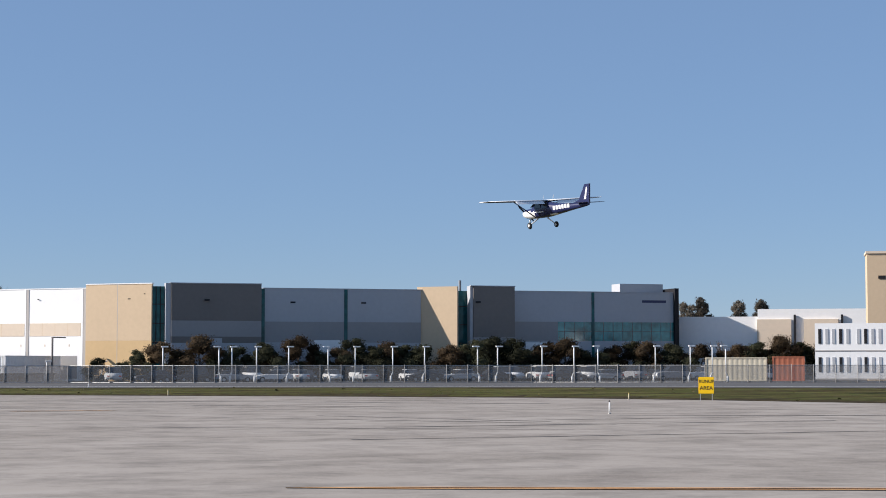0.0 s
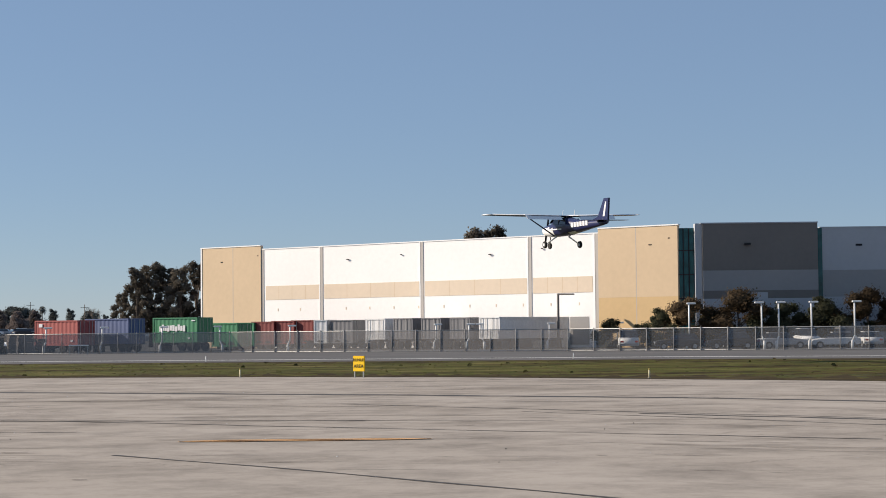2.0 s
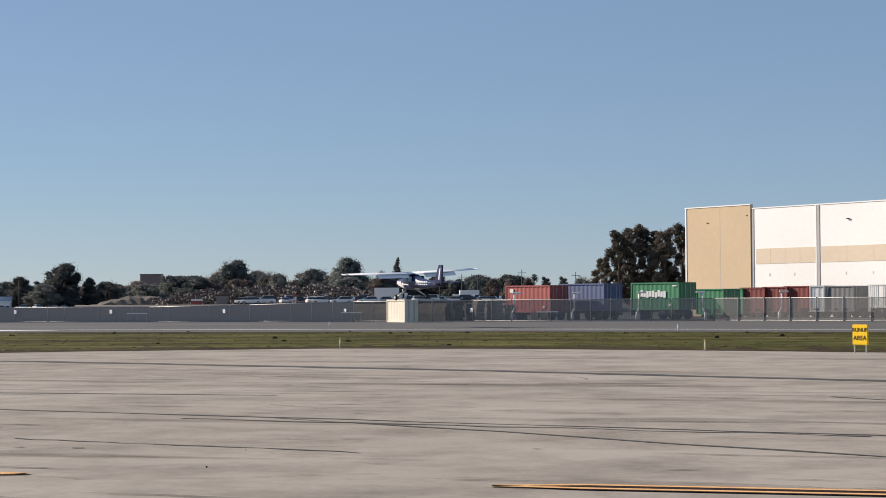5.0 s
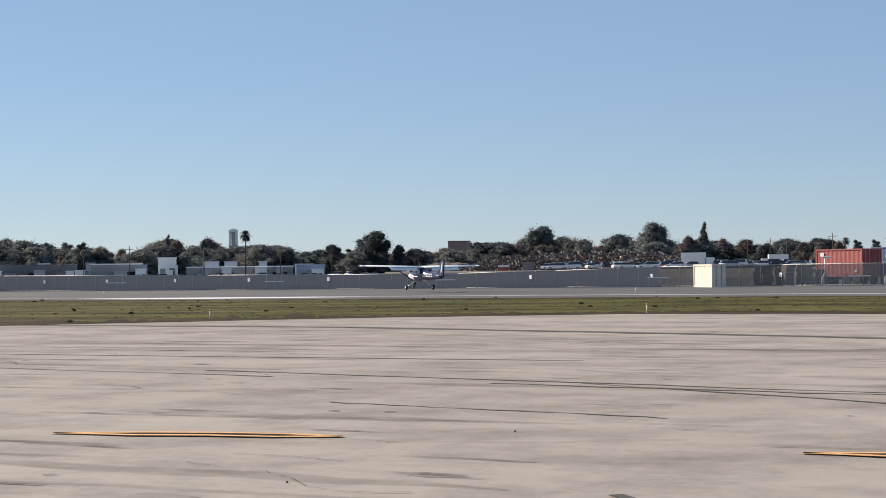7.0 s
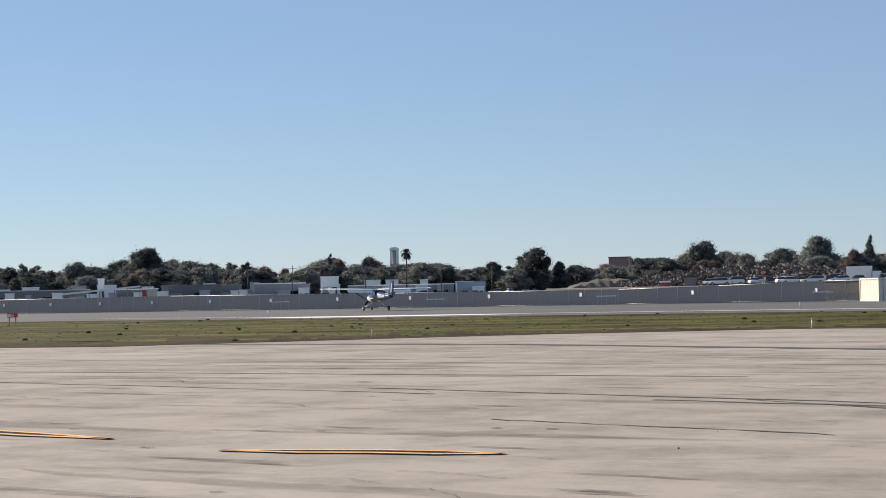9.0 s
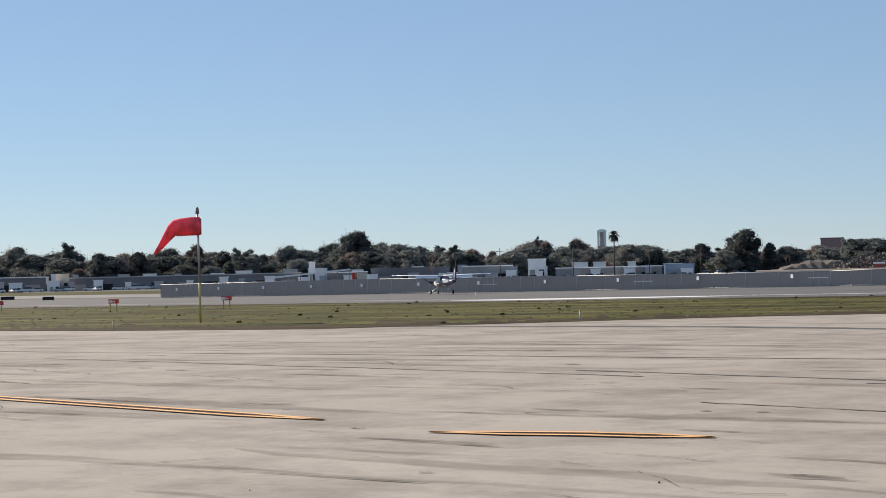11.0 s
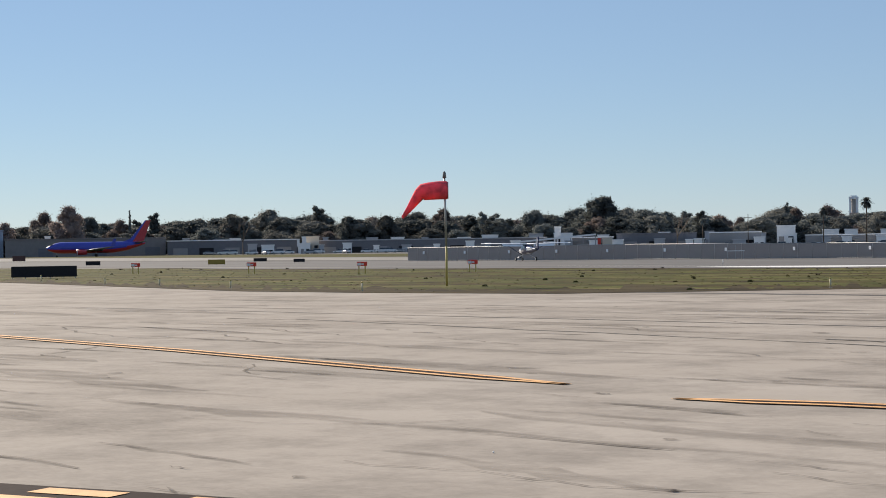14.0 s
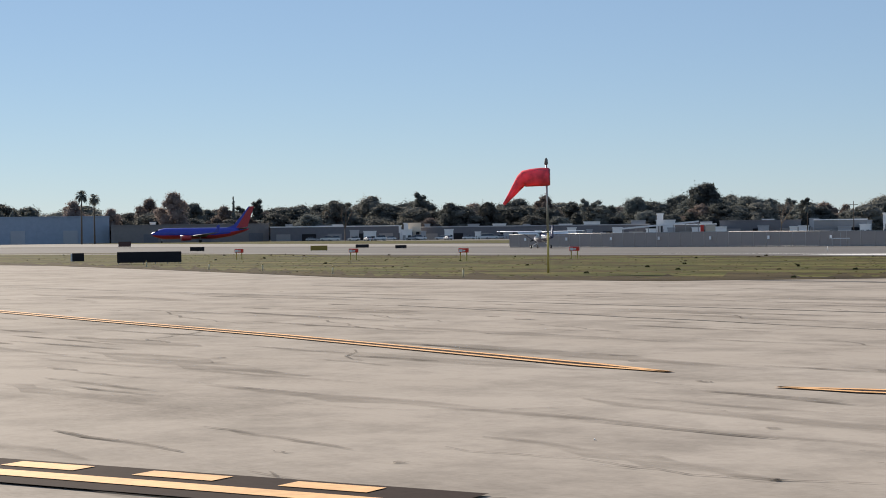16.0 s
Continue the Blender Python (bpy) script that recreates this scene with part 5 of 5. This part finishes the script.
for i in range(16):
    a, b2a = 2 * math.pi * i / 16, 2 * math.pi * (i + 1) / 16
    rod(bm, (0.11, 0.36 * math.cos(a), 4.2 + 0.36 * math.sin(a)), (0.11, 0.36 * math.cos(b2a), 4.2 + 0.36 * math.sin(b2a)), 0.018, n=5)
rod(bm, (-0.03, 0, 4.55), (0.11, 0, 4.55), 0.02, n=5)
rod(bm, (-0.03, 0, 3.85), (0.11, 0, 3.85), 0.02, n=5)
part("hoop", bm, STEEL, ws)


# ---- airliner ----
def make_jet():
    JB, JR, JO = paint("blue airliner paint", (0.05, 0.07, 0.42), 0.3), paint("red airliner paint", (0.5, 0.04, 0.05), 0.3), paint("orange airliner paint", (0.75, 0.2, 0.05), 0.3)
    x, y = spot(-48.5, 632)
    j = thing("airliner", pose(x, y, 0, 0, 0, 138.5), "blue and red twin-engine airliner parked across the field", "aeroplane")
    bm = bmesh.new()
    secs = [(16.2, 0.15, 2.9, 3.3), (15.2, 1.0, 2.2, 3.9), (13.5, 1.6, 1.6, 4.7), (11.5, 1.88, 1.3, 5.15), (-6, 1.88, 1.3, 5.15), (-11, 1.4, 2.1, 5.15), (-15, 0.7, 3.4, 5.0), (-17.3, 0.2, 4.3, 4.8)]
    full = []
    for a, b in zip(secs, secs[1:]):
        for i in range(4):
            full.append(tuple(a[q] + (b[q] - a[q]) * i / 4 for q in range(4)))
    loft(bm, [ellipse(*s, n=20, sq=2.0) for s in full + [secs[-1]]])
    for f in bm.faces:
        c = f.calc_center_median()
        f.material_index = 0 if c.z > 2.75 + max(0, -c.y - 8) * 0.22 else 1
    part("fuselage", bm, (JB, JR), j)
    bm = bmesh.new()
    loft(bm, [[Vector((xx, yy, zz)) for yy, zz in ((-9.5, 5.0), (-12.2, 6.0), (-17.4, 12.4), (-19.2, 12.4), (-16.4, 5.0))] for xx in (-0.15, 0.15)])
    part("fin", bm, JR, j)
    bm = bmesh.new()
    loft(bm, [[Vector((xx, yy, zz)) for yy, zz in ((-9.6, 5.05), (-12.2, 6.02), (-17.4, 12.42), (-17.8, 12.42), (-13.0, 5.05))] for xx in (-0.17, 0.17)])
    part("fin_stripe", bm, JB, j)
    bm = bmesh.new()
    loft(bm, [[Vector((xx, yy, zz)) for yy, zz in ((-15.6, 5.05), (-18.4, 12.2), (-19.24, 12.43), (-16.8, 5.05))] for xx in (-0.18, 0.18)])
    part("rudder", bm, JR, j)
    for sx in (-1, 1):
        bm = bmesh.new()
        loft(bm, [foil(sx * xx, le, ch, z, th) for xx, le, ch, z, th in ((1.2, 5.0, 7.8, 2.0, 0.5), (6.0, 1.5, 4.6, 2.5, 0.3), (17.0, -5.2, 1.7, 3.4, 0.12))])
        part("wing", bm, CGREY, j)
        bm = bmesh.new()
        loft(bm, [[Vector((sx * (17.0 + 0.3 * q), yy, zz)) for yy, zz in ((-5.2, 3.4), (-6.6, 6.0), (-7.2, 6.0), (-6.9, 3.4))] for q in (0, 1)])
        part("winglet", bm, JB, j)
        bm = bmesh.new()
        rod(bm, (sx * 4.9, 6.0, 1.6), (sx * 4.9, 2.4, 1.6), 1.0, 0.75, 16)
        part("engine", bm, JR, j)
        bm = bmesh.new()
        rod(bm, (sx * 4.9, 6.1, 1.6), (sx * 4.9, 5.6, 1.6), 0.98, n=16)
        part("engine_lip", bm, PWHITE, j)
        bm = bmesh.new()
        loft(bm, [foil(sx * xx, le, ch, z, 0.12) for xx, le, ch, z in ((0.4, -13.2, 3.4, 4.7), (6.5, -16.5, 1.3, 5.2))])
        part("tailplane", bm, CGREY, j)
        for yy in (-0.6,):
            bm = bmesh.new()
            rod(bm, (sx * 2.6, yy, 0.55), (sx * 3.1, yy, 0.55), 0.55, n=14)
            part("wheel", bm, RUBBER, j)
            bm = bmesh.new()
            rod(bm, (sx * 2.8, yy, 0.5), (sx * 2.8, yy, 2.2), 0.14, n=8)
            part("gear_leg", bm, STEEL, j)
    bm = bmesh.new()
    rod(bm, (0, 12.6, 0.3), (0, 12.6, 2.0), 0.12, n=8)
    part("nose_leg", bm, STEEL, j)
    bm = bmesh.new()
    rod(bm, (-0.3, 12.6, 0.35), (0.3, 12.6, 0.35), 0.35, n=12)
    part("wheel", bm, RUBBER, j)
    bm = bmesh.new()
    loft(bm, [[Vector((sx, yy, zz)) for sx, yy, zz in ((-0.9, 15.0, 3.75), (0.9, 15.0, 3.75), (1.2, 13.9, 4.5), (-1.2, 13.9, 4.5))], [Vector((sx, yy, zz)) for sx, yy, zz in ((-0.9, 15.1, 3.85), (0.9, 15.1, 3.85), (1.2, 14.0, 4.6), (-1.2, 14.0, 4.6))]])
    part("cockpit_glass", bm, DARK, j)


make_jet()


# ---- far buildings ----
def far_block(az0, az1, px, d, material, label, roof=None, base=0.0, name="building", bays=(GREYM, DARK)):
    a, b = Vector(spot(az0, d)), Vector(spot(az1, d))
    t = (b - a)
    h = rise(px, d)
    ob = thing(name, pose(a.x, a.y, 0, 0, 0, math.degrees(math.atan2(t.y, t.x))), label, "building")
    L = t.length
    bx("wall", (L / 2, 8, base, L, 16, h - base), material, ob)
    bx("roof_edge", (L / 2, 8, h, L + 0.4, 16.4, 0.35), roof or material, ob)
    n = max(2, int(L / 9))
    for i in range(n):
        bx("door_bay", (L * (i + 0.5) / n, -0.1, 0.0, L / n * 0.55, 0.25, h * 0.5), bays[i % 2], ob)
    return ob


BLUEG = paint("blue grey hangar sheet", (0.3, 0.36, 0.44), 0.6)
TAUPE = paint("taupe hangar sheet", (0.22, 0.2, 0.19), 0.6)
SLATE = paint("slate hangar sheet", (0.15, 0.15, 0.165), 0.6)
far_block(-60, -51.25, 38, 690, BLUEG, "large pale blue grey hangar across the field", bays=(BLUEG, GREYB))
far_block(-51.2, -46.3, 22, 680, TAUPE, "long low taupe hangar row across the field", bays=(TAUPE, SLATE))
far_block(-46.25, -42.2, 16, 670, SLATE, "long low slate hangar row across the field", WHITE)
far_block(-41.6, -34.3, 13, 660, SLATE, "long low slate hangar row across the field", GREYB)
far_block(-34.05, -33.85, 31, 650, WHITE, "narrow white block on the hangar row")
far_block(-33.5, -32.2, 12, 640, TAUPE, "low hangar with pale roof", WHITE)
far_block(-32.1, -29.6, 17, 640, SLATE, "broad grey arched hangar across the field")
far_block(-29.2, -27.6, 17, 640, GREYM, "low grey building with a white roof", WHITE)
far_block(-27.12, -26.55, 27, 645, WHITE, "small white cube building across the field")
far_block(-26.25, -22.9, 10, 640, GREYM, "low grey workshop across the field", WHITE)
far_block(-22.8, -21.9, 12, 630, BLUEG, "low blue grey shed across the field")
BRICK = paint("brick office paint", (0.3, 0.2, 0.17))
far_block(-18.0, -17.3, 51, 900, BRICK, "distant brown office block")
far_block(-17.2, -16.2, 47, 910, BRICK, "distant brown office block")
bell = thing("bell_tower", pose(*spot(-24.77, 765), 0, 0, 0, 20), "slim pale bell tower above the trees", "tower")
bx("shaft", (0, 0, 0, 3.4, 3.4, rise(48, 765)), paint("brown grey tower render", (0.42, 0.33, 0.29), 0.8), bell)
bx("belfry_core", (0, 0, rise(48, 765), 1.6, 1.6, rise(72, 765) - rise(48, 765)), JOINT, bell)
for tx, ty in ((-1, -1), (1, -1), (-1, 1), (1, 1)):
    bx("belfry_pier", (tx * 1.35, ty * 1.35, rise(48, 765), 0.75, 0.75, rise(72, 765) - rise(48, 765)), WHITE, bell)
bx("cornice", (0, 0, rise(72, 765), 3.7, 3.7, 0.9), WHITE, bell)
bx("cap", (0, 0, rise(72, 765) + 0.9, 2.4, 2.4, 0.5), WHITE, bell)
far_block(-41.9, -41.5, 20, 640, TAN2, "narrow sunlit end wall of the hangar row")
far_block(-23.45, -23.2, 36, 770, WHITE, "small white rooftop block among the trees")
frnd = random.Random(21)
for i in range(34):
    az = -56 + i * 1.0 + frnd.uniform(-0.4, 0.4)
    d = 700
    base = 15 if az > -46 else 22
    far_block(az, az + frnd.uniform(0.12, 0.6), base + frnd.uniform(-2, 5), d, WHITE if frnd.random() < 0.7 else GREYB, "small pale rooftop or shed above the hangar row", name="shed")
for i in range(60):
    az, d = -45 + i * 0.44 + frnd.uniform(-0.2, 0.2), 610 + frnd.uniform(-15, 15)
    copy_thing(frnd.choice((CARS[0], CARS[3], CARS[0], CARS[1])), pose(*spot(az, d), 0, 0, 0, -az + frnd.choice((90, 80, 270, 20))))
for i in range(26):
    az = -44 + i * 0.86 + frnd.uniform(-0.3, 0.3)
    far_block(az, az + frnd.uniform(0.14, 0.4), frnd.uniform(3, 9), 625, WHITE if i % 3 else GREYB, "small white hut or trailer before the hangars", name="hut")
sp = thing("spire", pose(*spot(-47.4, 740), 0), "dark pointed cypress tree above the tree line", "tree")
bm = bmesh.new()
leaves(bm, [(0, 0, 2 + 1.4 * i, 1.5 - 0.11 * i, 1.4) for i in range(12)], 700, 0.35, frnd)
part("crown", bm, HAZE_LEAF, sp)
bm = bmesh.new()
rod(bm, (0, 0, 0), (0, 0, 10), 0.3, 0.1, 6)
part("trunk", bm, BARK, sp)
# canopy with sunlit fascia and pink barriers near the runway end
can = thing("hangar_canopy", pose(*spot(-35.2, 560), 0, 0, 0, 33), "long sloping white canopy with a red gable end", "canopy")
bm = bmesh.new()
loft(bm, [[Vector((x, y, z)) for y in (0, 8) for z in ((z0, z0 + 0.5) if y == 0 else (z0 + 0.5, z0))] for x, z0 in ((0, 2.6), (24, 4.6))])
part("roof", bm, WHITE, can)
bx("gable", (25, 4, 0.3, 1.0, 6, 3.4), REDP, can)
for i in range(7):
    bx("post", (1 + i * 3.8, 0.2, 0, 0.25, 0.25, 2.7 + i * 0.3), GREYM, can)
bx("end_wall", (27.5, 3, 0, 3.0, 6, 3.6), TAN2, can)
mb = bmesh.new()
for i in range(9):
    az, h = -19.2 + 0.3 * i, 1.2 + 2.6 * math.sin(math.pi * (i + 0.6) / 9.6)
    x, y = spot(az, 440)
    bmesh.ops.create_icosphere(mb, subdivisions=2, radius=1, matrix=Matrix.Translation((x, y, 0)) @ Matrix.Diagonal((4.5, 4.0, h, 1)))
for v in mb.verts:
    v.co += Vector((frnd.uniform(-0.3, 0.3), frnd.uniform(-0.3, 0.3), frnd.uniform(-0.25, 0.25)))
one("earth_mound", mb, DUST, Matrix(), "low mound of weedy brown earth beside the scrap heap", "mound", kind="structure")
SCRAP = mat("rusty scrap", (0.09, 0.065, 0.06), 0.8, var=0.5, scale=0.3, fine=2)
# heap of scrap beyond the fence
bm = bmesh.new()
for i in range(5200):
    az = frnd.uniform(-17.6, -9.6)
    k = (1 - abs((az + 13.4) / 4.2) ** 2.4) * (0.88 + 0.12 * math.sin(az * 7.0))
    d = 430 + frnd.uniform(-12, 25)
    top = rise(8 + 34 * max(0.12, k), d)
    x, y = spot(az, d)
    s = frnd.uniform(0.15, 0.6)
    box(bm, x, y, max(0, frnd.uniform(-0.3, 1) * top * 0.85), s * 1.6, s, s * 0.8, frnd.uniform(0, 180), frnd.choice((0, 1, 1, 2, 2)))
one("scrap_heap", bm, (mat("dusty grey rubble", (0.14, 0.12, 0.11), 0.9, var=0.4, fine=2), GREYD, SCRAP), Matrix(), "brown heap of scrap and dusty material", "scrap heap", kind="stuff")
for i, az in enumerate(np.arange(-16.4, -9.6, 0.75)):
    far_block(az, az + 0.3 + 0.07 * (i % 4), 5 + (i * 5) % 7, 400, (CRED, TAUPE, DUST, SLATE)[i % 4], "low shed or parked trailer before the scrap heap", WHITE if i % 5 == 0 else None, name="shed")
for i in range(9):
    az = -8.5 + i * 1.0
    far_block(az, az + frnd.uniform(0.2, 0.6), frnd.uniform(5, 10), 380 + 15 * (i % 3), (TAUPE, GREYM, WHITE, SLATE)[i % 4], "low shed in the yard behind the fence", WHITE if i % 4 == 1 else None, name="shed")


# utility poles
def utility(x, y, h):
    t = thing("utility_pole", pose(x, y, 0, 0, 0, 20), "wooden utility pole with a cross arm", "pole")
    bm = bmesh.new()
    rod(bm, (0, 0, 0), (0, 0, h), 0.13, 0.1, 7)
    part("mast", bm, BARK, t)
    bx("cross_arm", (0, 0, h - 1.0, 2.4, 0.12, 0.14), BARK, t)


for az, px in ((-8.6, 48), (-7.9, 50), (-7.4, 46), (-6.0, 57), (-4.3, 52), (-3.4, 48), (-12.1, 30), (-23.3, 47), (-28.0, 49), (-21.7, 40)):
    d = 520
    utility(*spot(az, d), rise(px, d))

# weeds and tufts in the grass strip
gr = random.Random(5)
bg = bmesh.new()
TUFT = mat("weedy tufts", (0.075, 0.07, 0.02), 0.9, var=0.6, scale=0.4, fine=6)
for i in range(9000):
    k = gr.uniform(0, len(EDGE) - 2.001)
    j, f = int(k), k % 1
    a = Vector(EDGE[j]).lerp(Vector(EDGE[j + 1]), f)
    b = Vector(TOPS[j]).lerp(Vector(TOPS[j + 1]), f)
    p = a.lerp(b, gr.uniform(0.0, 1.0) ** 0.9)
    h = gr.uniform(0.01, 0.04) * (4.0 if gr.random() < 0.012 else 1)
    w = min(h * gr.uniform(1.2, 3.5), 0.14)
    for q in range(2):
        an = gr.uniform(0, 3.14)
        dx, dy = math.cos(an) * w, math.sin(an) * w
        bg.faces.new([bg.verts.new(v) for v in ((p.x - dx, p.y - dy, 0.02), (p.x + dx, p.y + dy, 0.02), (p.x + dx * 0.5, p.y + dy * 0.5, h), (p.x - dx * 0.6, p.y - dy * 0.6, h * 0.8))])
bh = bmesh.new()
for i in range(46):
    k = gr.uniform(0, len(EDGE) - 2.001)
    j, f = int(k), k % 1
    a = Vector(EDGE[j]).lerp(Vector(EDGE[j + 1]), f)
    b = Vector(TOPS[j]).lerp(Vector(TOPS[j + 1]), f)
    p = a.lerp(b, gr.choice((gr.uniform(0.86, 0.99), gr.uniform(0.5, 0.95))))
    s = gr.uniform(0.05, 0.14)
    for q in range(9):
        c = Vector((p.x + gr.uniform(-s, s), p.y + gr.uniform(-s, s), 0.02))
        an = gr.uniform(0, 3.14)
        dv = Vector((math.cos(an), math.sin(an), 0)) * s * 0.5
        up = Vector((gr.uniform(-0.05, 0.05), gr.uniform(-0.05, 0.05), s * gr.uniform(0.35, 0.8)))
        bh.faces.new([bh.verts.new(w) for w in (c - dv, c + dv, c + dv * 0.4 + up, c - dv * 0.5 + up * 0.8)])
one("dry_weeds", bh, mat("dry brown weeds", (0.085, 0.065, 0.03), 0.9, var=0.5, scale=0.5, fine=5), Matrix(), "dark dry weeds along the far edge of the grass", "weeds", kind="stuff")
one("grass_tufts", bg, TUFT, Matrix(), "uneven tufts and weeds in the grass strip", "grass", kind="stuff")


# ---- what moves ----
def motions():
    # seconds, place of the right main wheel, heading, nose up, left wing low
    flight = [
        (0, 41.54, 47.65, 11.68, -9.2, 0, 5),
        (0.5, 36.41, 55.24, 10.49, -9.0, 0, 5),
        (1, 33.91, 73.29, 9.56, -12.0, 0, 3),
        (1.5, 27.33, 84.23, 8.21, -15.8, 0, 2.5),
        (2, 19.75, 86.40, 6.90, -18.5, 0.5, 1),
        (2.5, 13.98, 102.65, 6.27, -21.2, 0.5, 0.5),
        (3, 6.78, 105.78, 5.35, -24.3, 1, 1),
        (3.5, 0.37, 110.00, 4.49, -26.4, 1, 2),
        (4, -6.24, 114.83, 3.30, -28.1, 2, 3.5),
        (4.5, -13.03, 118.28, 2.53, -30.8, 3, 2.5),
        (5, -19.75, 124.44, 2.19, -33.0, 3.5, 2.5),
        (7.5, -51.87, 139.68, 0.04, -39.9, 2, -1),
        (8, -56.92, 140.94, 0.04, -40.0, 1, -1),
        (10.5, -84.60, 155.47, 0.04, -44.6, 0, 0),
        (11, -89.15, 157.52, 0.04, -45.1, 0, 0),
        (11.5, -94.25, 160.35, 0.04, -45.9, 0, 0),
        (12, -98.91, 162.22, 0.04, -46.9, 0, 0),
        (12.5, -102.84, 163.32, 0.04, -47.7, 0, 0),
        (13, -106.88, 164.29, 0.04, -48.3, 0, 0),
        (13.5, -110.63, 164.81, 0.04, -49.2, 0, 0),
        (14, -113.68, 164.55, 0.04, -49.6, 0, 0),
        (14.5, -116.67, 164.29, 0.04, -50.4, 0, 0),
        (15, -119.41, 163.54, 0.04, -51.1, 0, 0),
        (15.5, -121.90, 162.95, 0.04, -51.8, 0, 0),
        (16, -124.18, 162.48, 0.04, -52.4, 0, 0),
    ]
    rows = []
    for t, x, y, z, head, nose, bank in flight:
        turn = pose(0, 0, 0, 0, 0, -head) @ pose(0, 0, 0, nose) @ pose(0, 0, 0, 0, -bank, 0)
        off = turn @ Vector((1.16, 0, 0.21 if t < 6.5 else 0.0))
        rows.append((t, Matrix.Translation(Vector((x, y, z)) - off) @ turn))
    walk(plane, rows)
    walk(propeller, [(i * 0.1, pose(0, 1.82, 1.1, 0, (i * 75 + 40) % 360, 0)) for i in range(161)])


motions()
